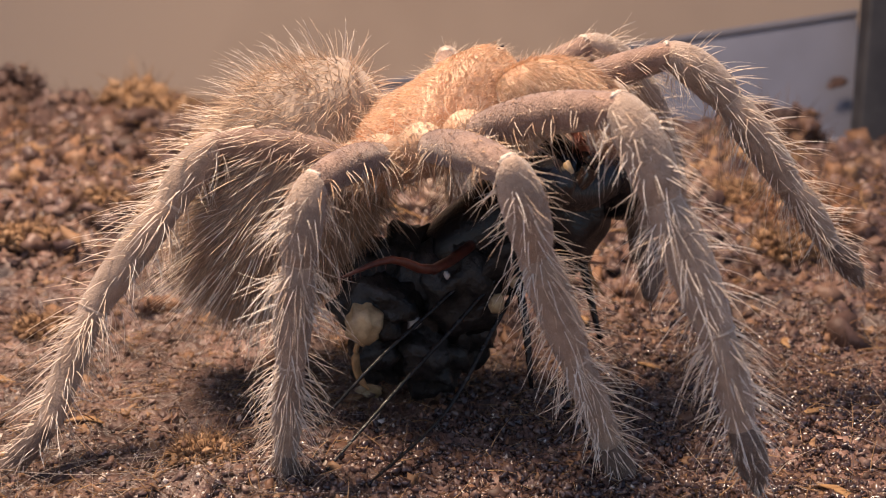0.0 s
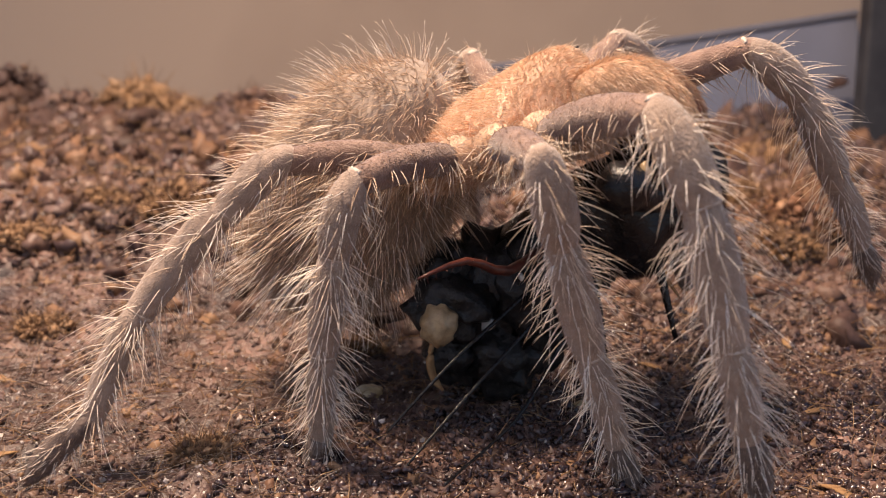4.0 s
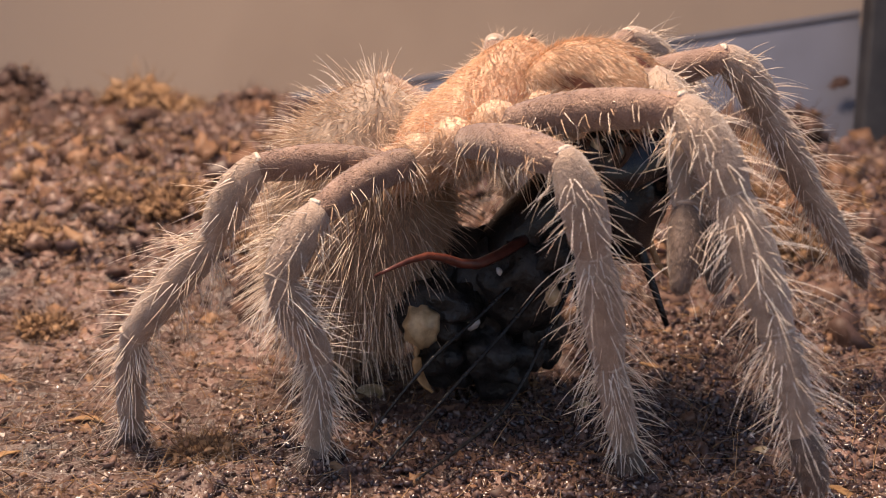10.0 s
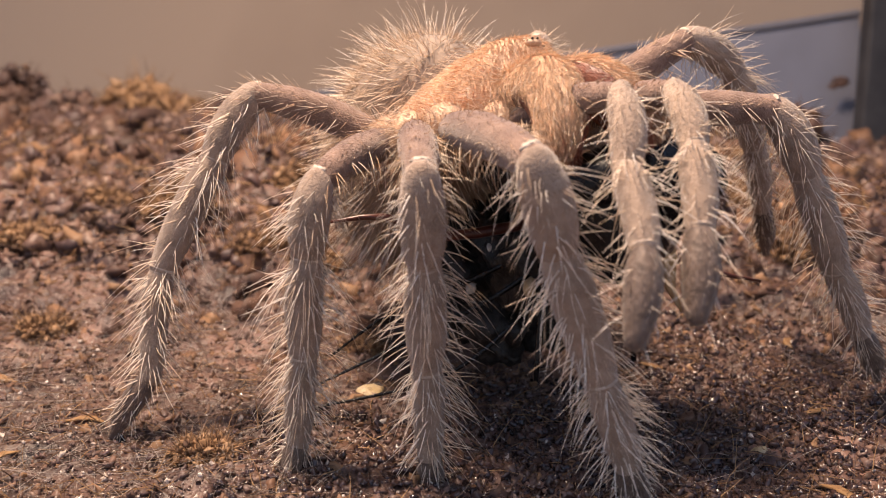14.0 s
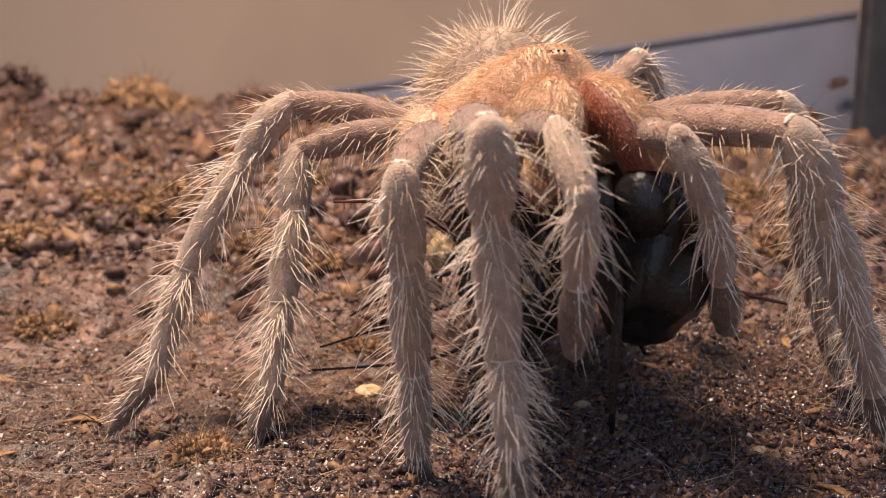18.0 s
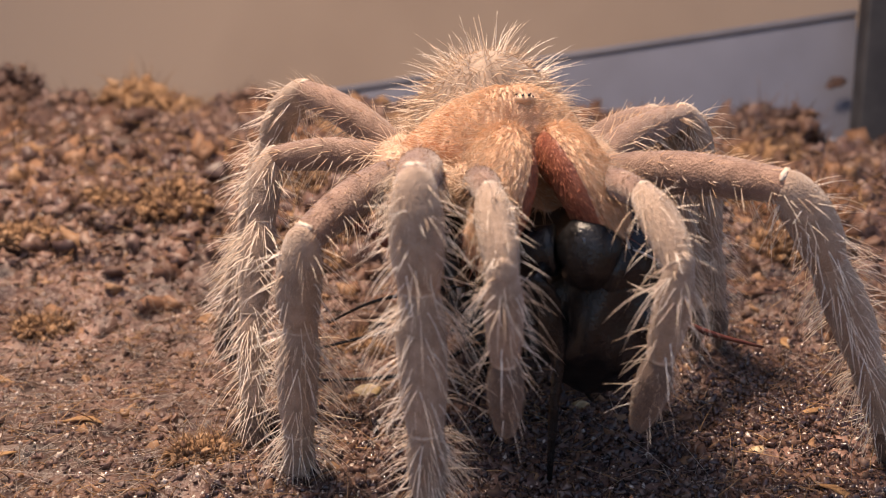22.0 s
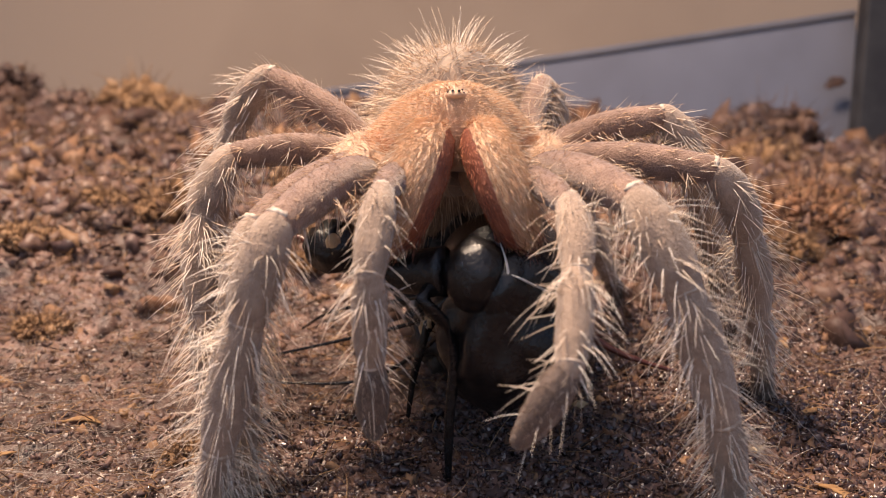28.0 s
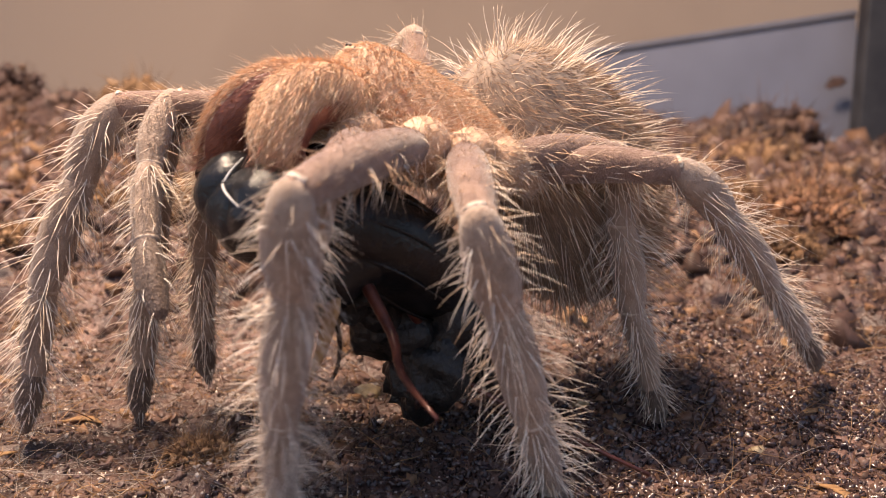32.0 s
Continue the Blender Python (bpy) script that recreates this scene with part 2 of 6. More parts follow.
def hair_mesh(name, base, way, length, radius, bend, segs=3, sides=3):
    """Tapered, bent hairs: arrays of roots, directions, lengths, root radii (mm) and sideways bends."""
    n = len(base)
    way = way / np.linalg.norm(way, axis=1)[:, None]
    ref = np.where(np.abs(way[:, 2:3]) < 0.9, np.array([[0, 0, 1.0]]), np.array([[1.0, 0, 0]]))
    s = np.cross(way, ref)
    s /= np.linalg.norm(s, axis=1)[:, None]
    u = np.cross(s, way)
    rings = []
    for j in range(segs):
        f = j / segs
        c = base + way * (length * f)[:, None] + bend * (length * f * f)[:, None]
        r = radius * (1 - 0.75 * f)
        for k in range(sides):
            a = 2 * math.pi * k / sides
            rings.append(c + (s * math.cos(a) + u * math.sin(a)) * r[:, None])
    rings.append(base + way * length[:, None] + bend * length[:, None])
    per = segs * sides + 1
    verts = np.stack(rings, 1).reshape(-1, 3) * MM
    quads, tris = [], []
    for j in range(segs - 1):
        for k in range(sides):
            k2 = (k + 1) % sides
            quads.append((j * sides + k, j * sides + k2, (j + 1) * sides + k2, (j + 1) * sides + k))
    for k in range(sides):
        tris.append(((segs - 1) * sides + k, (segs - 1) * sides + (k + 1) % sides, segs * sides))
    off = (np.arange(n) * per)[:, None, None]
    faces = []
    if quads:
        faces += (off + np.array(quads)[None]).reshape(-1, 4).tolist()
    faces += (off + np.array(tris)[None]).reshape(-1, 3).tolist()
    return mesh_of(name, verts.tolist(), faces)


def surface_points(me, count, rng, keep=None):
    """Random roots on a mesh, with their normals (mm)."""
    me.calc_loop_triangles()
    vs = np.array([v.co for v in me.vertices]) / MM
    tr = np.array([t.vertices for t in me.loop_triangles])
    a, b, c = vs[tr[:, 0]], vs[tr[:, 1]], vs[tr[:, 2]]
    nrm = np.cross(b - a, c - a)
    area = np.linalg.norm(nrm, axis=1)
    pick = rng.choice(len(tr), count, p=area / area.sum())
    u, v = rng.random(count), rng.random(count)
    flip = u + v > 1
    u[flip], v[flip] = 1 - u[flip], 1 - v[flip]
    p = a[pick] + (b - a)[pick] * u[:, None] + (c - a)[pick] * v[:, None]
    nn = nrm[pick] / np.maximum(area[pick], 1e-9)[:, None]
    if keep is not None:
        k = keep(p, nn)
        p, nn = p[k], nn[k]
    return p, nn


def coat_of_hair(name, me, count, rng, length, radius, comb, lift, wild=0.25, curl=0.35, keep=None, segs=3):
    """Hair over a mesh: comb is the lying direction, lift the share of the normal."""
    p, n = surface_points(me, count, rng, keep)
    k = len(p)
    flat = np.asarray(comb)[None] - n * (n @ np.asarray(comb))[:, None]
    way = flat + n * lift + rng.normal(0, wild, (k, 3))
    ln = rng.uniform(length[0], length[1], k)
    rad = rng.uniform(radius * 0.7, radius * 1.2, k)
    bend = np.asarray(comb)[None] * curl * rng.random((k, 1)) + rng.normal(0, 0.10, (k, 3))
    return hair_mesh(name, p - n * 0.05, way, ln, rad, bend, segs)


# ---- ground of the tank ----
SOIL_LEVEL = 4.12


def ground_z(x, y):
    """Height of the soil in mm at x, y in mm."""
    t = min(max((y - 5) / 60, 0), 1)
    far = min(max((y - 40) / 150, 0), 1)
    right = min(max((x - 20) / 110, 0), 1)
    bank = SOIL_LEVEL + 14 * t * t * (3 - 2 * t) + (14 - 13 * right) * far
    b = bank + 1.3 * noise.noise((x * 0.06, y * 0.06, 0.3))
    return b


def ground_full(x, y):
    rough = 0.4 + 1.7 * min(max((y - 15) / 70, 0), 1)
    z = ground_z(x, y)
    z += rough * 1.9 * noise.noise((x * 0.13, y * 0.15, 1.7))
    z += rough * 1.3 * (0.5 - abs(noise.noise((x * 0.33, y * 0.36, 5.1))) * 2)
    z += (0.3 + 0.35 * rough) * noise.noise((x * 1.05, y * 1.05, 9.1))
    z += 0.22 * noise.noise((x * 2.3, y * 2.3, 4.4))
    # pits between the clumps
    d = noise.noise((x * 0.16 + 7, y * 0.23, 3.3))
    if d > 0.22:
        z -= rough * 8.0 * (d - 0.22)
    return z


def build_ground():
    xs = np.concatenate([np.arange(-210, -80, 1.5), np.arange(-80, 80, 0.6), np.arange(80, 211, 1.5)])
    ys = np.concatenate([np.arange(-160, -62, 2.4), np.arange(-62, 60, 0.6), np.arange(60, 216, 1.3)])
    nx, ny = len(xs), len(ys)
    verts = [(x * MM, y * MM, ground_full(x, y) * MM) for y in ys for x in xs]
    faces = [(j * nx + i, j * nx + i + 1, (j + 1) * nx + i + 1, (j + 1) * nx + i) for j in range(ny - 1) for i in range(nx - 1)]
    ob = part("ground", mesh_of("ground", verts, faces), M_SOIL)
    return tagged(ob, "damp brown coconut-fibre soil banked up behind", "soil", kind="structure")


def lump_shapes(rng, kinds=5):
    """A few uneven lumps of unit size, as vertices and shared triangles."""
    ico = bmesh.new()
    bmesh.ops.create_icosphere(ico, subdivisions=2, radius=1)
    base = np.array([v.co for v in ico.verts])
    tri = np.array([[v.index for v in f.verts] for f in ico.faces])
    ico.free()
    shapes = []
    for k in range(kinds):
        f = np.array([1 + 0.9 * noise.noise(Vector(v) * 1.5 + Vector((k * 5.0, 0, 0))) + 0.9 * noise.noise(Vector(v) * 3.6 + Vector((0, k * 7.0, 0))) for v in base])
        shapes.append(base * f[:, None])
    return np.stack(shapes), tri


def lumps_mesh(name, centre, size, rng, squash=(0.55, 1.25)):
    shapes, tri = lump_shapes(rng)
    n = len(centre)
    q = rng.normal(0, 1, (n, 4))
    q /= np.linalg.norm(q, axis=1)[:, None]
    w, x, y, z = q.T
    rot = np.stack([np.stack([1 - 2 * (y * y + z * z), 2 * (x * y - z * w), 2 * (x * z + y * w)], 1),
                    np.stack([2 * (x * y + z * w), 1 - 2 * (x * x + z * z), 2 * (y * z - x * w)], 1),
                    np.stack([2 * (x * z - y * w), 2 * (y * z + x * w), 1 - 2 * (x * x + y * y)], 1)], 1)
    pts = shapes[rng.integers(0, len(shapes), n)] * rng.uniform(*squash, (n, 1, 3)) * size[:, None, None]
    verts = (np.einsum("nij,nkj->nki", rot, pts) + centre[:, None]).reshape(-1, 3) * MM
    faces = (np.arange(n)[:, None, None] * shapes.shape[1] + tri[None]).reshape(-1, 3)
    return mesh_of(name, verts.tolist(), faces.tolist())


def crumbs(name, count, area, size, material, rng, label, sink=0.2, power=2.6, squash=(0.55, 1.25)):
    """Uneven crumbs strewn over the soil, joined."""
    x = rng.uniform(area[0], area[1], count)
    y = rng.uniform(area[2], area[3], count)
    s = size[0] + (size[1] - size[0]) * rng.random(count) ** power
    z = np.array([ground_full(a, c) for a, c in zip(x, y)]) + s * sink
    ob = part(name, lumps_mesh(name, np.stack([x, y, z], 1), s, rng, squash), material)
    return tagged(ob, label, "soil", kind="stuff")


def clod(x, y, r, h, material, rng, label, count=520, grain=0.075):
    """A crumbly clump: many small lumps and fibres in one mass."""
    d = rng.normal(0, 1, (count, 3))
    d /= np.linalg.norm(d, axis=1)[:, None]
    d[:, 2] = np.abs(d[:, 2])
    rad = rng.uniform(0.35, 1.0, count)[:, None] * (1 + 0.35 * np.array([noise.noise(Vector(v) * 1.6 + Vector((x, y, 0))) for v in d]))[:, None]
    c = d * rad * np.array([[r, r * 0.8, h]])
    s = rng.uniform(grain * 0.5, grain * 1.5, count) * r
    body = lumps_mesh("clod", c, s, rng)
    k = count
    f = hair_mesh("f", c[:k], d[:k] + rng.normal(0, 0.7, (k, 3)), rng.uniform(0.2, 0.7, k) * r, np.full(k, 0.018 * r), rng.normal(0, 0.3, (k, 3)), 3)
    ob = part("husk_clump" if material is M_HUSK else "soil_clod", joined("clod", [body, f]), material)
    ob.matrix_basis = pose(x * MM, y * MM, (ground_z(x, y) - 0.15 * h) * MM)
    return tagged(ob, label, "clod")


def fibres(name, count, area, length, radius, rng, label, material):
    x = rng.uniform(area[0], area[1], count)
    y = rng.uniform(area[2], area[3], count)
    z = np.array([ground_full(a, b) for a, b in zip(x, y)]) + 0.3
    way = np.stack([rng.normal(0, 1, count), rng.normal(0, 1, count), rng.normal(0.25, 0.3, count)], 1)
    bend = rng.normal(0, 0.3, (count, 3))
    bend[:, 2] = -np.abs(bend[:, 2]) * 0.6
    ob = part(name, hair_mesh(name, np.stack([x, y, z], 1), way, rng.uniform(*length, count), rng.uniform(radius * 0.5, radius, count), bend, 4), material)
    return tagged(ob, label, "fibre", kind="stuff")


def back_of_tank():
    def box(name, lo, hi, material, bevel=0.6, parent=None, label=""):
        bm = bmesh.new()
        bmesh.ops.create_cube(bm, size=1)
        for v in bm.verts:
            v.co = Vector([(lo[i] + hi[i]) / 2 + v.co[i] * (hi[i] - lo[i]) for i in range(3)]) * MM
        if bevel:
            bmesh.ops.bevel(bm, geom=bm.edges[:], offset=bevel * MM, segments=2, affect="EDGES", profile=0.5)
        me = bpy.data.meshes.new(name)
        bm.to_mesh(me)
        bm.free()
        return part(name, me, material, parent, label)

    tagged(box("wall_north", (-1500, 420, -4), (1500, 440, 900), M_WALL, 0), "plain beige wall behind the tank", "wall", kind="structure")
    # grey-blue board, leaning a little, behind the back pane
    board = new("leaning_board")
    face = box("board_face", (-175, 0, -70), (147, 6, 0), M_BOARD, 1.5, board)
    edge = box("board_edge", (-175, -0.8, -0.6), (147, 6.5, 2.0), M_EDGE, 0.8, board, "dark taped rim of the board")
    board.matrix_basis = pose(0.0, 0.222, 0.0425, 0, -8.4, 0)
    tagged(board, "smooth grey-blue board with a dark rim leaning behind the tank", "board")
    tagged(box("corner_post", (142, 206, -5), (156, 214, 160), M_POST, 1.0), "black upright corner profile of the glass tank", "post", kind="structure")
    tagged(box("base_rail", (-220, 216, -6), (220, 221, 20), M_POST, 1.0), "black base rail along the back of the tank", "rail", kind="structure")
    tagged(box("silicone_bead", (-220, 213.5, 20), (142, 215.5, 21.4), M_SILICONE, 0.4), "grey silicone bead along the back pane", "seal", kind="structure")
    tagged(box("floor", (-1500, -1500, -24), (1500, 1500, -4), M_WALL, 0), "plain surface on which the tank stands", "floor", kind="structure")


def silk_and_smears():
    """Silk strands laid over the soil, and crumbs stuck to the back pane."""
    lines = [[(-66, -8), (-45, -4), (-30, -2)], [(-62, -26), (-44, -26), (-32, -25)], [(-58, 16), (-30, 22), (-8, 27)], [(-70, 4), (-52, 0), (-36, 4)], [(46, 4), (58, 12), (70, 16)]]
    for i, l in enumerate(lines):
        pts = []
        for j in range(13):
            f = j / 12 * 2
            k = min(int(f), 1)
            x = l[k][0] + (l[k + 1][0] - l[k][0]) * (f - k)
            y = l[k][1] + (l[k + 1][1] - l[k][1]) * (f - k)
            pts.append((x, y, ground_z(x, y) + 0.9))
        tagged(part("silk_strand", tube("silk_strand", pts, [0.03] * 13, 6), M_SILK), "thin pale silk strand lying over the soil", "silk", group="silk strands")
    for x, z, r in ((138, 41, 3.0), (135.5, 39.5, 1.6)):
        ob = part("soil_smear", blob("soil_smear", (r, 0.4, r * 0.6), 16, 10, 0.5, 2.5, seed=x), M_SOIL)
        ob.matrix_basis = pose(x * MM, 0.2165, z * MM)
        tagged(ob, "crumb of soil stuck to the grey board", "soil", group="stuck crumbs")


def stones(rng):
    spots = [(36, -18, 1.0, 0.8), (-11.5, -44, 1.1, 0.9), (12.7, -45, 1.5, 0.9), (-10, 2, 2.2, 0.8), (18, -3, 1.2, 0.7)]
    for i, (x, y, r, h) in enumerate(spots):
        ob = part("pebble", blob("pebble", (r, r * 0.8, h), 18, 12, 0.3, 2.0, seed=i * 3.1), M_PEB)
        ob.matrix_basis = pose(x * MM, y * MM, (ground_full(x, y) + h * 0.3) * MM, 0, 0, 37 * i)
        tagged(ob, "small rounded cream pebble lying on the soil", "pebble", group="loose bits on the soil")
    for x, y, r, h in ((-27, -20, 4.0, 2.0), (-75, 48, 6, 4.0), (67, 56, 10, 6.0), (58, 68, 7, 5.0), (-66, 62, 5, 4), (-30, 74, 7, 5), (-12, 15, 3.6, 1.8), (-22, 40, 5, 3.0), (74, 70, 8, 6), (-33, 45, 6, 3.5), (60, 44, 6.5, 4.5), (-62, 22, 5, 2.5), (-52, 60, 8, 5)):
        clod(x, y, r, h, M_REDSOIL if x > 62 else M_HUSK, rng, "crumbly red-brown coir clump on the soil" if x > 62 else "crumbly tan coir clump half sunk in soil")
    bits = [(-44, -10), (-49, -22), (30, 10), (46, -8), (22, 26), (-34, 12), (52, 18), (-60, 4), (8, 34), (40, -30)]
    for i, (x, y) in enumerate(bits):
        me = tube("husk_sliver", [(-2.4, 0, 0), (-0.8, 0.5, 0.25), (1.0, 0.2, 0.4), (2.6, -0.6, 0.1)], [(0.2, 0.12), (0.65, 0.22), (0.6, 0.2), (0.15, 0.1)], 8)
        ob = part("husk_sliver", me, M_TAN)
        ob.matrix_basis = pose(x * MM, y * MM, (ground_full(x, y) + 0.25) * MM, 0, 0, 73 * i)
        tagged(ob, "curled sliver of tan husk lying on the soil", "husk", group="loose bits on the soil")
    far = [(-120, 185, 10, 8), (-98, 190, 13, 11), (-84, 182, 9, 8), (-132, 190, 6, 17), (-60, 188, 10, 8), (-150, 180, 11, 12), (99, 178, 14, 12), (60, 175, 9, 6), (-110, 150, 8, 5), (-70, 140, 9, 5), (82, 120, 10, 6), (112, 110, 10, 5), (-140, 140, 9, 6), (20, 170, 9, 6)]
    for i, (x, y, r, h) in enumerate(far):
        tan = i in (1, 2, 10)
        clod(x, y, r, h, M_HUSK if tan else M_CRUMB, rng, "crumbly tan fibre clump on the bank" if tan else "crumbly dark brown soil clod on the bank", 380, 0.13)
    # heavier clumps that break up the bank
    for x, y, r, h in ((104, 176, 14, 15), (90, 160, 10, 9), (-140, 186, 11, 17)):
        clod(x, y, r, h, M_DARKSOIL, rng, "dark brown soil clump on the bank's crest", 420, 0.14)
    kinds = ((M_DARKSOIL, "dark damp soil clump on the bank"), (M_REDSOIL, "red-brown fibrous soil clump on the bank"), (M_CRUMB, "brown crumbly soil clump on the bank"))
    for i in range(34):
        y = rng.uniform(52, 185)
        x = rng.uniform(-1, 1) * (62 + 0.5 * y)
        r = rng.uniform(3.0, 5.5) * (0.6 + y / 140)
        material, label = kinds[i % 3]
        clod(x, y, r, r * rng.uniform(0.35, 0.7), material, rng, label, 240, 0.13)


# ---- the tarantula ----
SEGS = ("femur", "patella", "tibia", "metatarsus", "tarsus")
LEG_LEN = {"1": [22.47, 9.07, 13.07, 9.55, 6.46], "2": [19.64, 9.16, 12.33, 10.18, 7.22], "3": [15.83, 7.74, 10.71, 10.31, 5.66], "4": [17.17, 9.05, 14.3, 12.9, 7.78], "P": [15.63, 8.11, 8.75, 7.76]}
leg_parts = {}
COXA = {"1": (5.4, 9.4, -2.2), "2": (0.8, 10.8, -2.2), "3": (-3.8, 10.6, -2.2), "4": (-8.0, 9.2, -2.2), "P": (9.8, 5.2, -2.6)}
RAD = {"femur": (1.75, 2.05, 2.15, 2.0, 1.75), "patella": (1.75, 2.0, 2.05, 1.95, 1.7), "tibia": (1.65, 1.9, 1.9, 1.8, 1.6), "metatarsus": (1.45, 1.6, 1.55, 1.45, 1.3), "tarsus": (1.3, 1.5, 1.5, 1.35, 0.7)}


def segment(seg, length, thick, rng, palp):
    """One leg segment along +x with its bristles and end ring. Returns its three meshes."""
    fat = {"femur": 1.02, "patella": 1.14, "tibia": 1.16, "metatarsus": 1.14, "tarsus": 1.02}[seg]
    prof = [r * fat for r in RAD[seg]]
    prof[0] *= 0.9
    prof[4] *= 0.9
    xs, rs = [-1.5, -0.8], [prof[0] * 0.35 * thick, prof[0] * 0.8 * thick]
    for i in range(13):
        f = i / 12
        q = f * 4
        j = min(int(q), 3)
        r = prof[j] + (prof[j + 1] - prof[j]) * (q - j)
        xs.append(f * length)
        rs.append(r * thick)
    if seg == "tarsus" or (palp and seg == "metatarsus"):
        if palp:
            rs = [r * (1.0 + 0.25 * math.sin(math.pi * min(1, max(0, x / length)))) for r, x in zip(rs, xs)]
        xs += [length + 0.6, length + 1.0]
        rs += [rs[-1] * 0.8, rs[-1] * 0.35]
    else:
        end = rs[-1]
        xs += [length + 0.7, length + 1.3]
        rs += [end * 0.82, end * 0.4]
    sag = {"femur": 0.9, "patella": 0.5}.get(seg, 0.25)
    path = [(x, 0, sag * math.sin(math.pi * min(1, max(0, x / length)))) for x in xs]
    core = tube(seg, path, rs, 18, 1.06, fine=2)
    along = np.array([1.0, 0, 0])
    bare = {"femur": 0.0, "tarsus": 0.0}.get(seg, 0.62 * thick)

    def striped(p):
        return (np.abs(np.abs(p[:, 1]) - bare) < 0.17) & (p[:, 2] > 0) & (bare > 0)

    def velvet(p, n):
        return (p[:, 0] > 0.2) & ~striped(p)

    def stripe(p, n):
        return (p[:, 0] > 0.4) & (p[:, 0] < length - 0.4) & striped(p)

    fuzz = coat_of_hair("fuzz", core, 3400, rng, (0.2, 0.52), 0.033, along, 0.34, 0.2, 0.2, velvet, 2)
    pale = coat_of_hair("stripe", core, 2600, rng, (0.25, 0.5), 0.036, along, 0.3, 0.16, 0.2, stripe, 2) if bare else None
    count, size, lift = {"femur": (150, (1.6, 4.0), 1.0), "patella": (80, (2.2, 4.4), 0.75), "tibia": (105, (2.6, 5.6), 0.85),
                         "metatarsus": (125, (2.0, 4.8), 0.85), "tarsus": (46, (1.0, 2.2), 0.5)}[seg]
    if palp:
        count, size = int(count * 0.45), (size[0] * 0.7, size[1] * 0.72)
        if seg == "metatarsus":
            count = 12
    if seg == "femur":
        # bare velvet above, a hanging fringe below
        c = coat_of_hair("c", core, int(count * 1.6), rng, size, 0.06, along * 0.45 + np.array([0, 0, -0.6]), lift, 0.28, 0.5, lambda p, n: (n[:, 2] < 0.25) & (p[:, 0] > 0.8), 4)
        c2 = coat_of_hair("c2", core, 160, rng, (0.8, 2.3), 0.04, along, 0.55, 0.28, 0.3, lambda p, n: n[:, 2] > 0, 3)
        bristle = joined("bristles", [c, c2])
    else:
        c = coat_of_hair("c", core, int(count * 1.2), rng, size, 0.06, along * 0.5, lift * 1.2, 0.2, 0.95, lambda p, n: (p[:, 0] > 0.4), 6)
        c2 = coat_of_hair("c2", core, count // 2, rng, (0.9, 2.2), 0.045, along, 0.5, 0.22, 0.4, lambda p, n: (p[:, 0] > 0.4), 3)
        k = 30 if seg in ("tibia", "metatarsus") and not (palp and seg == "metatarsus") else 6
        ang = rng.uniform(0, 6.28, k)
        nn = np.stack([np.zeros(k), np.cos(ang), np.sin(ang)], 1)
        base = nn * rs[2] * 0.95 + np.stack([rng.uniform(0.4, 2.4, k), np.zeros(k), np.zeros(k)], 1)
        d = hair_mesh("d", base, nn * 1.25 + along * 0.5 + rng.normal(0, 0.18, (k, 3)), rng.uniform(size[0] * 1.2, size[1] * 1.15, k), np.full(k, 0.06), along[None] * 0.85 + rng.normal(0, 0.1, (k, 3)), 6)
        bristle = joined("bristles", [c, c2, d])
    ring = None
    if seg in ("femur", "patella", "tibia"):
        r = prof[4] * thick
        if seg == "femur":
            ring = blob("joint_ring", (0.36, r * 0.6, 0.36), 18, 12, 0.4, 3.0)
            for v in ring.vertices:
                v.co += Vector((length - 0.2, 0, r * 0.9)) * MM
        else:
            ring = tube("joint_ring", [(length - 0.28, 0, 0.05), (length - 0.1, 0, 0.03), (length + 0.06, 0, 0), (length + 0.22, 0, 0)], [r * 0.9, r * 1.02, r * 1.02, r * 0.88], 16, 1.06)
    return core, fuzz, pale, bristle, ring


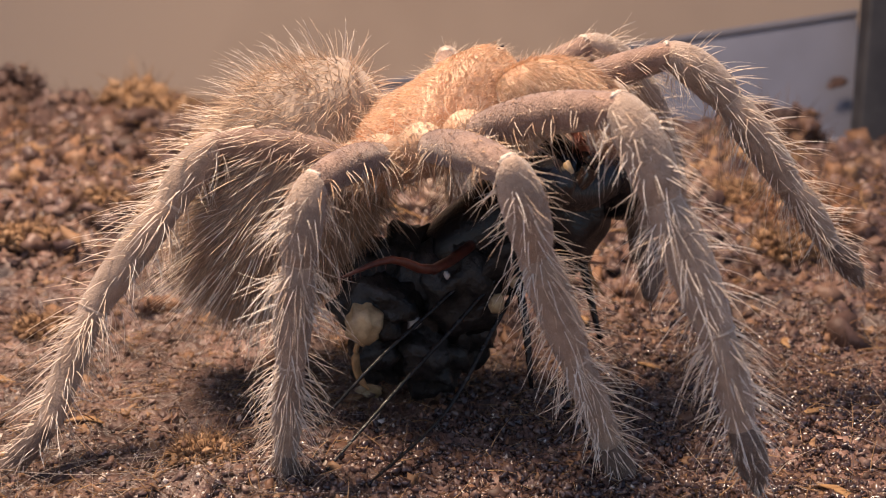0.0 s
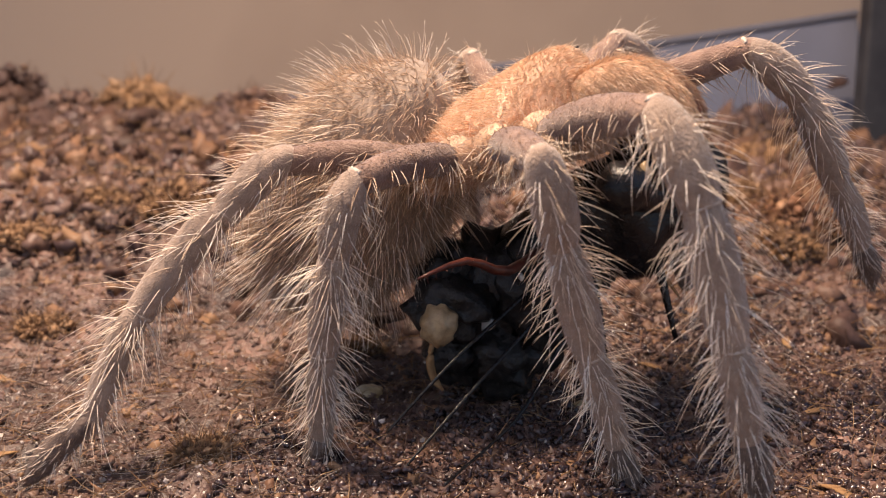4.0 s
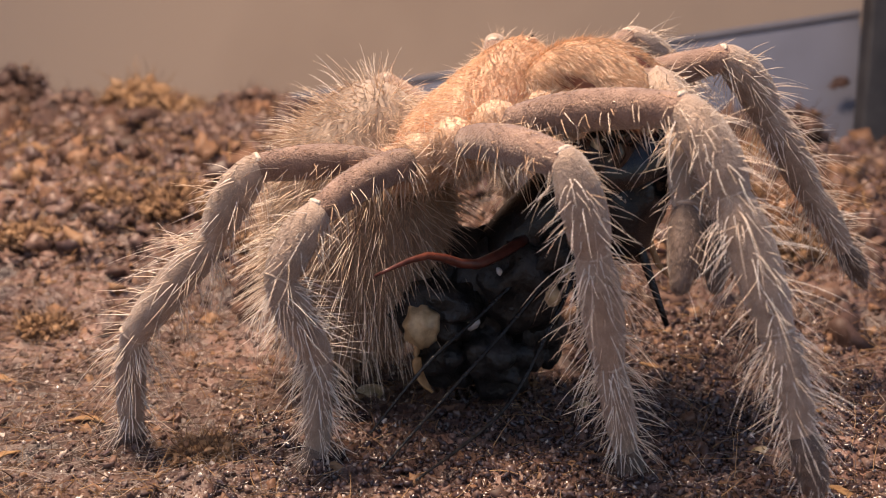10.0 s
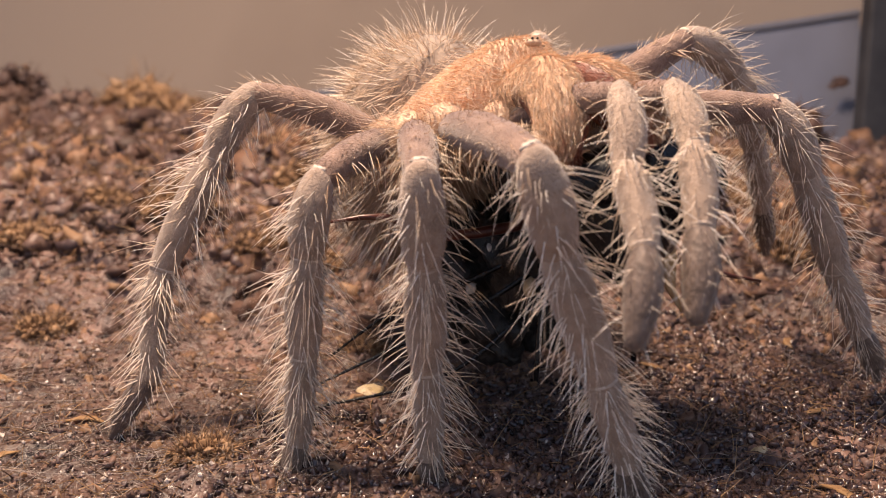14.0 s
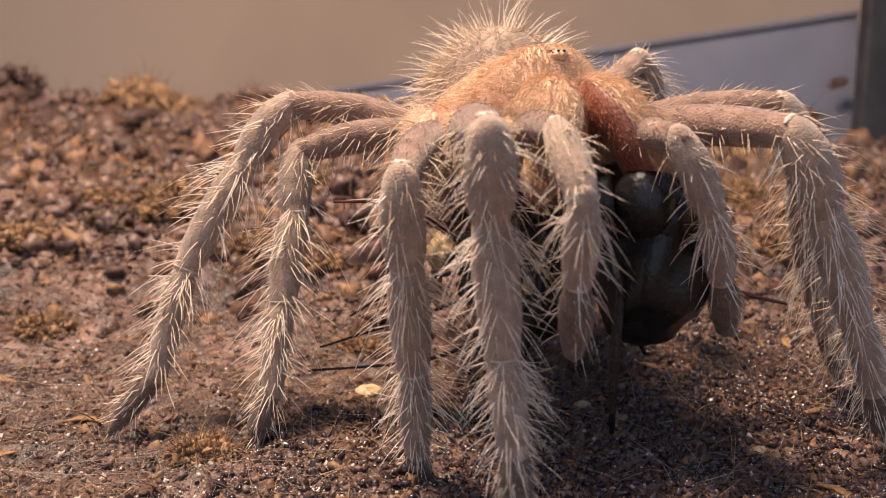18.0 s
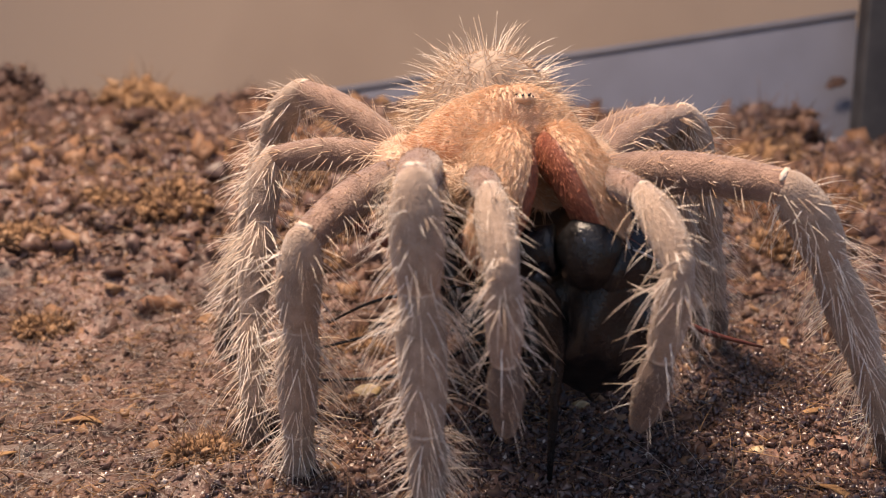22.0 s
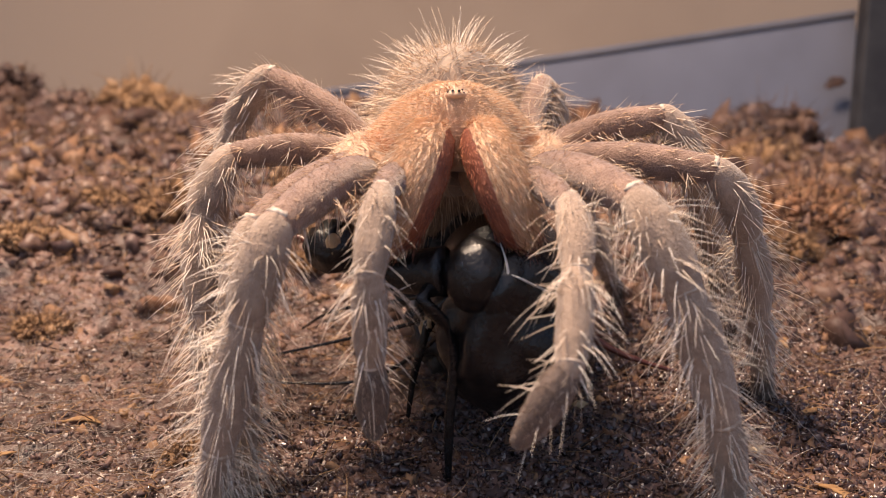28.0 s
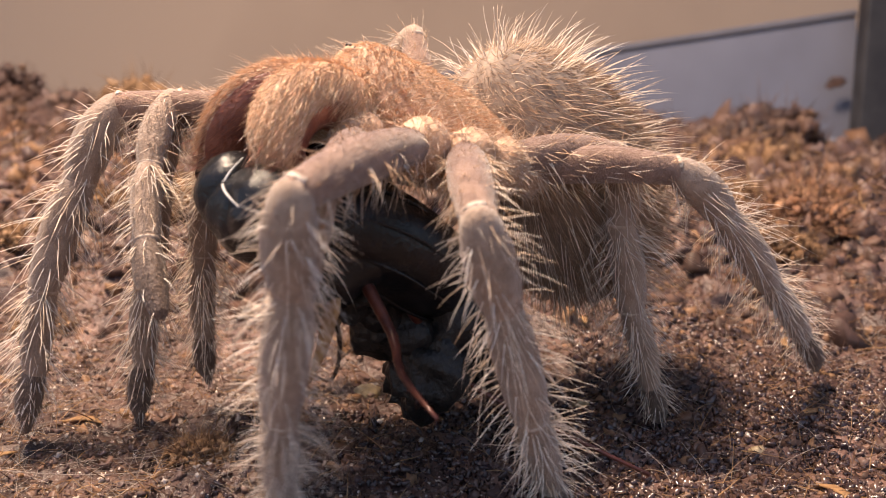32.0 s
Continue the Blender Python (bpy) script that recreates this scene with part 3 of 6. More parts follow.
def carapace_mesh():
    """A low pear-shaped dome with a raised head and a dimple."""
    verts, faces = [], []
    nu, nv = 36, 20
    for j in range(nv + 1):
        s = j / nv
        for i in range(nu):
            a = 2 * math.pi * i / nu
            c, d = math.cos(a), math.sin(a)
            wx = 11.0 if c > 0 else 10.8
            wy = 9.2 * (1 - 0.20 * max(c, 0) ** 1.5) * (1 - 0.12 * max(-c, 0) ** 2)
            x, y = c * wx * s, d * wy * s
            z = 4.6 * (1 - s ** (3.0 + 4.0 * max(c, 0)))
            head = math.exp(-((x - 8.0) / (8.5 if x < 8 else 4.0)) ** 2 - (y / 6.2) ** 2)
            z += 2.9 * head * (1 - s ** 9)
            z -= 0.9 * math.exp(-((x + 1.5) / 1.3) ** 2 - (y / 1.8) ** 2)
            g = abs(math.sin(a * 4 + 0.4))
            z -= 0.35 * (1 - g) * s * (1 - s) * 4 * 0.7
            z += 0.12 * noise.noise((x * 0.8, y * 0.8, 0))
            verts.append(Vector((x * 1.14 - 0.6, y * 1.12, z * 1.05)) * MM)
    for j in range(nv):
        for i in range(nu):
            i2 = (i + 1) % nu
            faces.append((j * nu + i, (j + 1) * nu + i, (j + 1) * nu + i2, j * nu + i2))
    low = len(verts)
    for i in range(nu):
        a = 2 * math.pi * i / nu
        v = verts[nv * nu + i]
        verts.append(Vector((v.x * 0.93, v.y * 0.93, -1.6 * MM)))
    for i in range(nu):
        i2 = (i + 1) % nu
        faces.append((nv * nu + i, low + i, low + i2, nv * nu + i2))
    faces.append(tuple(low + i for i in range(nu - 1, -1, -1)))
    me = mesh_of("carapace", verts, faces)
    bm = bmesh.new()
    bm.from_mesh(me)
    bmesh.ops.remove_doubles(bm, verts=bm.verts, dist=1e-6)
    bmesh.ops.recalc_face_normals(bm, faces=bm.faces)
    bm.to_mesh(me)
    bm.free()
    me.polygons.foreach_set("use_smooth", [True] * len(me.polygons))
    return me


def build_tarantula():
    rng = np.random.default_rng(4)
    spider = new("tarantula")
    tagged(spider, "large hairy tan-orange tarantula standing tall over its prey", "tarantula")
    cara = carapace_mesh()
    carapace = part("carapace", cara, M_CARA, spider, "apricot-haired carapace")
    p, n = surface_points(cara, 30000, rng, lambda p, n: p[:, 2] > -1.2)
    # hair lies outwards from the dimple and back from the eyes; rusty in the grooves and low on the flanks
    out = np.stack([p[:, 0] - 4.0, p[:, 1] * 1.1, np.zeros(len(p))], 1)
    out /= np.maximum(np.linalg.norm(out, axis=1), 0.5)[:, None]
    way = out * 0.9 + n * 0.26 + rng.normal(0, 0.14, p.shape)
    ang = np.arctan2(p[:, 1], p[:, 0] + 1.5)
    rust = (np.abs(np.sin(ang * 4 + 0.4)) < 0.22 * rng.random(len(p))) & (p[:, 2] < 5.0) | (p[:, 2] < 1.3 + rng.normal(0, 0.7, len(p)))
    for hair_name, pick, material, label in (("carapace_hair", ~rust, M_CARA_HAIR, "combed apricot hair"), ("groove_hair", rust, M_ORANGE_HAIR, "rusty orange hair in the grooves")):
        k = int(pick.sum())
        part(hair_name, hair_mesh(hair_name, p[pick], way[pick], rng.uniform(0.35, 0.85, k), rng.uniform(0.026, 0.042, k), out[pick] * 0.2 - n[pick] * 0.2, 2), material, carapace, label, kind="stuff")
    p, n = surface_points(cara, 800, rng, lambda p, n: p[:, 2] > -1.2)
    out = np.stack([p[:, 0] - 4.0, p[:, 1] * 1.1, np.zeros(len(p))], 1)
    out /= np.maximum(np.linalg.norm(out, axis=1), 0.5)[:, None]
    way = out * 0.9 + n * 0.5 + rng.normal(0, 0.22, p.shape)
    part("guard_hair", hair_mesh("guard_hair", p, way, rng.uniform(1.0, 2.2, len(p)), rng.uniform(0.03, 0.045, len(p)), out * 0.35 + rng.normal(0, 0.15, p.shape), 3), M_PALE_HAIR, carapace, "long cream guard hair", kind="stuff")
    edge = rng.uniform(0, 6.283, 420)
    c, d = np.cos(edge), np.sin(edge)
    base = np.stack([c * 12.2 - 0.6, d * 10.0 * (1 - 0.18 * np.maximum(c, 0)), rng.uniform(-0.8, 0.4, 420)], 1)
    way = np.stack([c, d, rng.normal(0.15, 0.3, 420)], 1) + rng.normal(0, 0.25, (420, 3))
    part("fringe", hair_mesh("fringe", base, way, rng.uniform(1.4, 3.2, 420), rng.uniform(0.04, 0.06, 420), rng.normal(0, 0.15, (420, 3)), 3), M_PALE_HAIR, carapace, "pale fringe of hair", kind="stuff")
    tub = part("eye_tubercle", blob("eye_tubercle", (0.8, 1.15, 0.5), 16, 10, 0.05), M_CARA, carapace)
    tub.matrix_basis = pose(9.2 * MM, 0, 6.3 * MM)
    eye = blob("eye", (0.17, 0.17, 0.15), 12, 8)
    for x, y, z in ((10.1, 0.45, 7.0), (10.1, -0.45, 7.0), (9.8, 1.05, 6.8), (9.8, -1.05, 6.8), (9.1, 0.95, 7.0), (9.1, -0.95, 7.0)):
        e = part("eye", eye, M_EYE, carapace)
        e.matrix_basis = pose((x - 0.35) * MM, y * 0.75 * MM, (z - 0.28) * MM)
    stern = part("sternum", blob("sternum", (8.0, 5.6, 2.4), 20, 12, 0.05), M_SKIN, spider, "dark sternum")
    stern.matrix_basis = pose(0, 0, -3.6 * MM)
    # coxae and trochanters
    for side in (1, -1):
        for key in "1234P":
            cx, cy, cz = COXA[key]
            inner = Vector((cx * 0.62, cy * 0.42, -3.0))
            outer = Vector((cx, cy, cz))
            d = outer - inner
            me = tube("coxa", [inner, inner + d * 0.3, inner + d * 0.72, inner + d * 0.98, inner + d * 1.2, inner + d * 1.45], [2.3, 2.8, 3.1, 2.5, 2.8, 1.4], 18, fine=4)
            cox = part("coxa", me, M_CARA, spider)
            out = np.array(d.normalized())
            hair = joined("coxa_hair", [coat_of_hair("x", me, 2600, rng, (0.35, 1.0), 0.036, out * 0.9, 0.5, 0.3, 0.25, None, 2), coat_of_hair("y", me, 150, rng, (1.2, 3.6), 0.055, out * 0.5 + np.array([0, 0, -0.3]), 0.9, 0.3, 0.4, None, 4)])
            part("coxa_hair", hair, M_COXA_HAIR, cox, kind="stuff")
            if side < 0:
                cox.matrix_basis = Matrix.Diagonal((1, -1, 1, 1))
    # chelicerae
    path = [(8.0, 0, -0.8), (10.6, 0, 0.6), (13.6, 0, 0.9), (16.2, 0, -0.4), (17.9, 0, -2.8), (18.4, 0, -5.4), (17.9, 0, -7.4), (17.4, 0, -8.4)]
    radii = [(2.2, 2.8), (2.6, 3.1), (2.75, 3.3), (2.8, 3.3), (2.7, 3.1), (2.4, 2.7), (1.9, 2.0), (0.9, 0.9)]
    chel = tube("chelicera", path, radii, 26, fine=4)
    chel.materials.append(M_CARA)
    chel.materials.append(M_CHEL)
    # bare dark red on the inner face, apricot elsewhere
    for f in chel.polygons:
        f.material_index = 1 if f.normal.y > 0.35 or f.normal.x + f.normal.z < -0.5 else 0
    comb = np.array([0.5, -0.12, -0.75])
    hair = coat_of_hair("chelicera_hair", chel, 13000, rng, (0.8, 1.9), 0.034, comb, 0.16, 0.07, 0.12, lambda p, n: (n[:, 0] + 0.9 * n[:, 2] > -0.6) & (n[:, 1] < 0.45 - 0.2 * rng.random(len(n))), 3)
    inner = coat_of_hair("inner_hair", chel, 9000, rng, (0.4, 1.0), 0.034, comb, 0.14, 0.08, 0.12, lambda p, n: (n[:, 1] > 0.25) & (p[:, 0] > 11), 2)
    tips = coat_of_hair("tip_hair", chel, 420, rng, (1.4, 2.6), 0.04, comb * 0.7, 0.55, 0.16, 0.5, lambda p, n: (n[:, 1] < 0.2) & (n[:, 0] + n[:, 2] > -0.3), 5)
    brush = coat_of_hair("brush", chel, 900, rng, (1.4, 2.8), 0.05, comb * 1.1, 0.25, 0.2, 0.3, lambda p, n: (p[:, 2] < -5.4), 3)
    fang = tube("fang", [(17.7, 0, -7.4), (17.5, 0, -9.2), (16.2, 0, -11.0), (14.2, 0, -12.0), (12.2, 0, -12.2)], [1.2, 1.1, 0.85, 0.5, 0.08], 14, fine=3)
    for side in (1, -1):
        ch = part("chelicera", chel, None, spider, "bulging chelicera, apricot outside and dark red inside")
        ch.matrix_basis = pose(0, side * -3.5 * MM, 0) @ Matrix.Rotation(radians(side * -21), 4, 'X') @ Matrix.Diagonal((1, side, 1, 1))
        part("chelicera_hair", hair, M_CARA_HAIR, ch, kind="stuff")
        part("inner_hair", inner, M_RED_HAIR, ch, "short dark red hair", kind="stuff")
        part("tip_hair", tips, M_PALE_HAIR, ch, "curved cream bristles", kind="stuff")
        part("brush", brush, M_CHEL, ch, "dark red brush of hair", kind="stuff")
        part("fang", fang, M_FANG, ch, "glossy black fang")
    # abdomen, hung from the waist at its own origin
    ab = blob("abdomen", (18.3, 11.6, 12.2), 40, 28, 0.04, 2.0, lambda u: (1, 1 - 0.10 * u.x * abs(u.x), 1 - 0.10 * u.x * abs(u.x)))
    for v in ab.vertices:
        v.co += Vector((-11.6, 0, 5.6)) * MM
    abdomen = part("abdomen", ab, M_ABD, spider, "bulky grey-brown abdomen with long tan hair")
    p, n = surface_points(ab, 20000, rng)
    ln = rng.uniform(0.5, 1.3, len(p))
    way = n * 0.5 + np.array([[-0.8, 0, 0]]) + rng.normal(0, 0.2, p.shape)
    part("abdomen_fuzz", hair_mesh("abdomen_fuzz", p, way, ln, rng.uniform(0.035, 0.055, len(p)), rng.normal(0, 0.15, p.shape), 2), M_ABD_HAIR, abdomen, kind="stuff")
    p, n = surface_points(ab, 6500, rng)
    way = n * 0.75 + np.array([[-0.6, 0, 0]]) + rng.normal(0, 0.14, p.shape)
    part("abdomen_hair", hair_mesh("abdomen_hair", p, way, rng.uniform(1.4, 3.6, len(p)), rng.uniform(0.035, 0.055, len(p)), rng.normal(0, 0.12, p.shape), 3), M_ABD_HAIR, abdomen, "combed tan hair", kind="stuff")
    p, n = surface_points(ab, 1150, rng)
    way = n + np.array([[-0.28, 0, 0]]) + rng.normal(0, 0.10, p.shape)
    part("abdomen_bristles", hair_mesh("abdomen_bristles", p, way, rng.uniform(3.6, 6.8, len(p)), rng.uniform(0.05, 0.078, len(p)), np.array([[-0.25, 0, 0]]) + rng.normal(0, 0.08, p.shape), 5), M_ABD_BRISTLE, abdomen, "long pale bristles", kind="stuff")
    for side in (1, -1):
        sp = part("spinneret", tube("spinneret", [(0, 0, 0), (-1.5, 0, -0.2), (-3.2, 0, -0.6), (-4.2, 0, -1.0)], [0.9, 0.85, 0.6, 0.2], 10), M_ABD, abdomen)
        sp.matrix_basis = pose(-27.2 * MM, side * 1.6 * MM, 4 * MM, 0, -20, 12 * side)
    waist = part("pedicel", tube("pedicel", [(-9.5, 0, 0), (-11.5, 0, 0.3), (-14, 0, 0.2)], [2.6, 2.2, 2.8], 12), M_ABD, spider)
    # legs and palps
    for key in "1234P":
        lengths = LEG_LEN[key]
        thick = {"1": 1.0, "2": 0.95, "3": 0.9, "4": 0.93, "P": 0.74}[key]
        names = SEGS if key != "P" else ("femur", "patella", "tibia", "tarsus")
        for i, seg in enumerate(names):
            kind = seg if not (key == "P" and seg == "tarsus") else "metatarsus"
            core, fuzz, pale, bristle, ring = segment(kind, lengths[i], thick, rng, key == "P")
            for side in "RL":
                ob = part(seg, core, {"tarsus": M_PALP, "femur": M_FEMUR}.get(seg, M_SKIN), spider)
                part("fuzz", fuzz, {"tarsus": M_TARSUS_FUZZ, "femur": M_FEMUR_FUZZ}.get(seg, M_FUZZ), ob, kind="stuff")
                if pale:
                    part("stripe", pale, M_STRIPE_FUZZ, ob, "pair of pale stripes along the segment", kind="stuff")
                part("bristles", bristle, M_FEMUR_HAIR if seg == "femur" else M_BRISTLE, ob, kind="stuff")
                if ring:
                    part("joint_ring", ring, M_CREAM if seg == "femur" else M_JOINT, ob, "pale joint membrane")
                leg_parts[side + key, i] = ob
    return spider, abdomen


# ---- the cricket ----
def build_cricket():
    """In the tarantula's space: x forward, z up."""
    bug = new("cricket")
    tagged(bug, "glossy black cricket hanging limp in the tarantula's jaws", "cricket")
    shell = part("pronotum", blob("pronotum", (4.0, 3.6, 4.4), 40, 28, 0.09, 2.0, lambda u: (1, 1, 1 - 0.15 * u.x)), M_BLACK, bug, "domed glossy black pronotum")
    shell.matrix_basis = pose(17.8 * MM, 7.4 * MM, -12.2 * MM, 0, 25, 15)
    head = part("head", blob("head", (3.4, 3.3, 3.9), 30, 20, 0.06, 2.2), M_BLACK, bug, "round shiny black head")
    head.matrix_basis = pose(19.0 * MM, 2.0 * MM, -11.0 * MM)
    for y in (-2.0, 1.2):
        part("compound_eye", blob("compound_eye", (0.7, 0.6, 0.9), 14, 10), M_EYE, head).matrix_basis = pose(1.9 * MM, (y * 0.9 + 0.36) * MM, 1.4 * MM)
    joint = part("hip", blob("hip", (3.0, 3.3, 2.8), 24, 16, 0.15, 2.2), M_BLACK, bug)
    joint.matrix_basis = pose(13 * MM, -12.5 * MM, -9.5 * MM)
    low = part("thorax", blob("thorax", (6.4, 6.8, 8.4), 36, 26, 0.2, 2.0), M_BLACK, bug, "glossy black thorax")
    low.matrix_basis = pose(15.6 * MM, 6.4 * MM, -19 * MM, 0, 15, 20)
    part("thigh", tube("thigh", [(13, -12, -10), (15, -6.5, -11.5), (17.5, -1, -11)], [(1.6, 1.9), (1.9, 2.2), (2.4, 2.6)], 18, fine=5), M_BLACK, bug, "swollen black hind thigh")
    body = part("wing_case", tube("wing_case", [(18.5, 4.0, -10), (13.5, 5.6, -11.5), (6, 6.3, -12.6), (0, 5.6, -14.5), (-5, 4.2, -16.2), (-8, 3.2, -17), (-9.5, 2.6, -17.2)], [(4.2, 4.0), (5.8, 5.0), (6.7, 5.4), (6.8, 5.4), (5.6, 4.6), (3.2, 2.8), (0.8, 0.8)], 40, fine=6), M_BLACK, bug, "long glossy black folded wing cases")
    # raised veins along the wing cases
    for k in range(7):
        a = radians(-150 + 40 * k)
        line = [(x, y + math.cos(a) * r * 1.01, z + math.sin(a) * r * 0.83) for x, y, z, r in ((13.5, 5.6, -11.5, 5.8), (6, 6.3, -12.6, 6.7), (0, 5.6, -14.5, 6.8), (-5, 4.2, -16.2, 5.6), (-7.8, 3.3, -16.9, 3.4))]
        part("vein", tube("vein", line, [0.16, 0.2, 0.2, 0.17, 0.1], 8, fine=5), M_BLACK, body)
    # pale forked margin where the head meets the shell
    for line in ([(19.6, 4.3, -7.6), (20.9, 4.8, -9.2), (21.6, 4.95, -11.0), (21.5, 4.5, -12.8), (20.9, 3.2, -14.4)],
                 [(21.3, 4.9, -10.2), (21.9, 6.0, -10.5), (22.0, 7.2, -11.1), (21.5, 8.6, -11.9), (20.6, 9.6, -12.6)]):
        part("pale_margin", tube("pale_margin", line, [(0.04, 0.04), (0.13, 0.1), (0.17, 0.12), (0.12, 0.1), (0.03, 0.03)], 10, fine=5), M_SEAM, bug, "thin pale shell margin")
    collar = part("collar", blob("collar", (3.2, 5.3, 4.6), 36, 24, 0.08, 2.4, lambda u: (1, 1, 1 - 0.2 * u.y * u.y)), M_BLACK, bug, "flared rear rim of the black shell")
    collar.matrix_basis = pose(18.0 * MM, 6.4 * MM, -12.8 * MM, 0, 20, 35)
    for x, y, z in ((15.6, -12.4, -8.6), (17.5, 8.2, -8.6)):
        part("wing_spot", blob("wing_spot", (0.5, 0.8, 1.2), 14, 9, 0.3), M_YOLK, bug, "cream patch at the leg root").matrix_basis = pose(x * MM, y * MM, z * MM)
    legs = [([(17.0, -0.6, -12.5), (19.6, -3.4, -13.1), (18.1, -0.2, -18.2), (17.8, -0.6, -27), (17.6, -0.7, -35.5)], [0.85, 0.8, 0.6, 0.55, 0.3], M_BLACK),
            ([(15.0, 3.5, -14.5), (16.5, 1.6, -15.9), (17.2, 0.2, -19.9), (16.8, 1.8, -24), (15.5, 4.4, -28)], [0.8, 0.75, 0.55, 0.45, 0.2], M_BLACK),
            ([(8, 3, -16), (5, -1.5, -19), (4.5, -4, -26), (3.5, -5, -33)], [0.8, 0.7, 0.5, 0.25], M_BLACK),
            ([(1, 7, -18), (-7.5, 5.2, -24.3), (-11, 9.4, -27.5), (-21, 25.6, -31.5)], [0.6, 0.45, 0.32, 0.22], M_REDLEG),
            ([(0, 1, -15), (-2, -12, -15.5), (-4.2, -18, -12.6), (-7.6, -24, -12.6)], [0.7, 0.6, 0.42, 0.14], M_REDLEG),
            ([(8, 9, -16), (7, 15, -21), (9, 20, -23.5), (10, 27, -25.5)], [0.7, 0.5, 0.36, 0.16], M_REDLEG)]
    front_legs = []
    for i, (l, r, material) in enumerate(legs):
        leg = part("leg", tube("leg", l, r, 12, fine=3), material, bug, "red-brown leg" if material is M_REDLEG else "thin black leg")
        if i < 2:
            front_legs.append(leg)
        q = [Vector(v) for v in l]
        n = 12
        f = np.linspace(0, 1, n)
        base = np.array([q[1] + (q[2] - q[1]) * a * 2 if a < 0.5 else q[2] + (q[3] - q[2]) * (a * 2 - 1) for a in f])
        rr = np.random.default_rng(i)
        part("spine_fringe", hair_mesh("spine_fringe", base, rr.normal(0, 1, (n, 3)) + np.array([[0, 0, -0.8]]), rr.uniform(0.9, 1.6, n), np.full(n, 0.09), np.zeros((n, 3)), 2), material, leg, kind="stuff")
    for l in ([(0, 0, -18), (-5.7, -5.7, -21.1), (-10.7, -14.6, -24.0), (-18.0, -20, -29.0)], [(3, 0, -19), (-3.4, -4.7, -23.5), (-9.5, -13.9, -27.8), (-15, -24.7, -32)], [(5, 0, -20), (0, -3.3, -25.8), (-5.3, -12, -32.0), (-9.5, -27.4, -33.3)]):
        pts, fat = smooth_run(l, [0.30, 0.26, 0.2, 0.12], 16)
        part("antenna", tube("antenna", pts, [r[0] + (0.05 if i % 2 else 0) for i, r in enumerate(fat)], 8), M_BLACK, bug, "long beaded antenna")
    # torn hind body: a tangle of black shell, low pieces standing in for shade
    for i, (x, y, z, a, b, c) in enumerate(((-9, 3.5, -20, 6.4, 6.2, 8.2), (-3, 1.5, -20.5, 5.2, 4.6, 6.0), (-13.5, 1.0, -16.5, 4.6, 4.2, 5.0), (-7, 5.0, -26, 5.0, 4.8, 4.4), (2, 2.5, -18, 4.6, 4.0, 5.0), (-13, 4.5, -24, 4.4, 4.0, 4.6), (-13, -3.5, -19.5, 4.2, 3.8, 5.6), (-10, 0, -27.5, 5.0, 4.4, 4.2), (-15.5, -1.5, -25.5, 3.8, 3.4, 3.8))):
        part("shell_and_shade", blob("shell_and_shade", (a, b, c), 26, 18, 0.5, 2.4, seed=i * 2.7), M_SHELL_SHADE, bug, "black piece of torn shell and filled-in shade").matrix_basis = pose(x * MM, y * MM, z * MM, 20 * i, 35 * i, 50 * i)
    for i, (x, y, z, r) in enumerate(((-3, -5.0, -17.5, 0.35), (1.5, -3.0, -22.5, 0.9), (-9, -4.2, -22.5, 0.7), (4.5, -2.4, -20.5, 0.8))):
        part("tissue_fleck", blob("tissue_fleck", (r, r * 0.7, r * 1.4), 14, 10, 0.5, 2.5, seed=i * 1.3), M_YOLK if i % 2 else M_SEAM, bug, "pale torn fleck").matrix_basis = pose(x * MM, y * MM, z * MM, 0, 30 * i, 0)
    lump = part("cream_tissue", blob("cream_tissue", (2.3, 1.8, 2.5), 22, 16, 0.3, 2.2), M_YOLK, bug, "glossy cream tissue of the prey")
    lump.matrix_basis = pose(-13.5 * MM, -8.6 * MM, -20.5 * MM)
    flap = part("husk_flap", tube("husk_flap", [(-14.6, -8.6, -22), (-15.6, -8.9, -24), (-16.0, -8.7, -26.5), (-15.4, -8.4, -28.5)], [(0.7, 0.3), (1.1, 0.35), (0.9, 0.3), (0.3, 0.2)], 10, fine=4), M_TAN, bug, "torn tan flap")
    shred = part("husk_shred", tube("husk_shred", [(10, 9, -17), (11, 10.5, -20), (11, 10, -24), (12, 10.5, -27)], [(0.4, 0.3), (1.3, 0.35), (0.9, 0.3), (0.2, 0.1)], 10), M_TAN, bug, "torn tan shred")
    return bug, low, front_legs


# ---- motion ----
def body_pose(row):
    t, x, y, z, heading, pitch = row
    return pose(x * MM, y * MM, z * MM, 0, -pitch, heading)


def leg_rows(code, rows):
    """Key each segment of a leg from joint angles: swing, lift, twist and the four bends."""
    side = 1 if code[0] == "L" else -1
    key = code[1]
    count = 5 if key != "P" else 4
    done = [[] for _ in range(count)]
    for t, swing, lift, twist, *bends in rows:
        a, e, w = radians(swing * side), radians(lift), radians(twist * side)
        d0 = Vector((math.cos(e) * math.cos(a), math.cos(e) * math.sin(a), math.sin(e)))
        u = Vector((math.sin(e) * math.cos(a), math.sin(e) * math.sin(a), -math.cos(e)))
        u = math.cos(w) * u + math.sin(w) * d0.cross(u)
        p = Vector(COXA[key])
        p.y *= side
        turn = 0.0
        for i in range(count):
            if i:
                turn += radians(bends[i - 1])
            x = math.cos(turn) * d0 + math.sin(turn) * u
            z = math.sin(turn) * d0 - math.cos(turn) * u
            y = z.cross(x)
            m = Matrix((x, y, z)).transposed().to_4x4()
            m.translation = p * MM
            done[i].append((t, m))
            p = p + x * LEG_LEN[key][i]
    for i in range(count):
        walk(leg_parts[code, i], done[i])


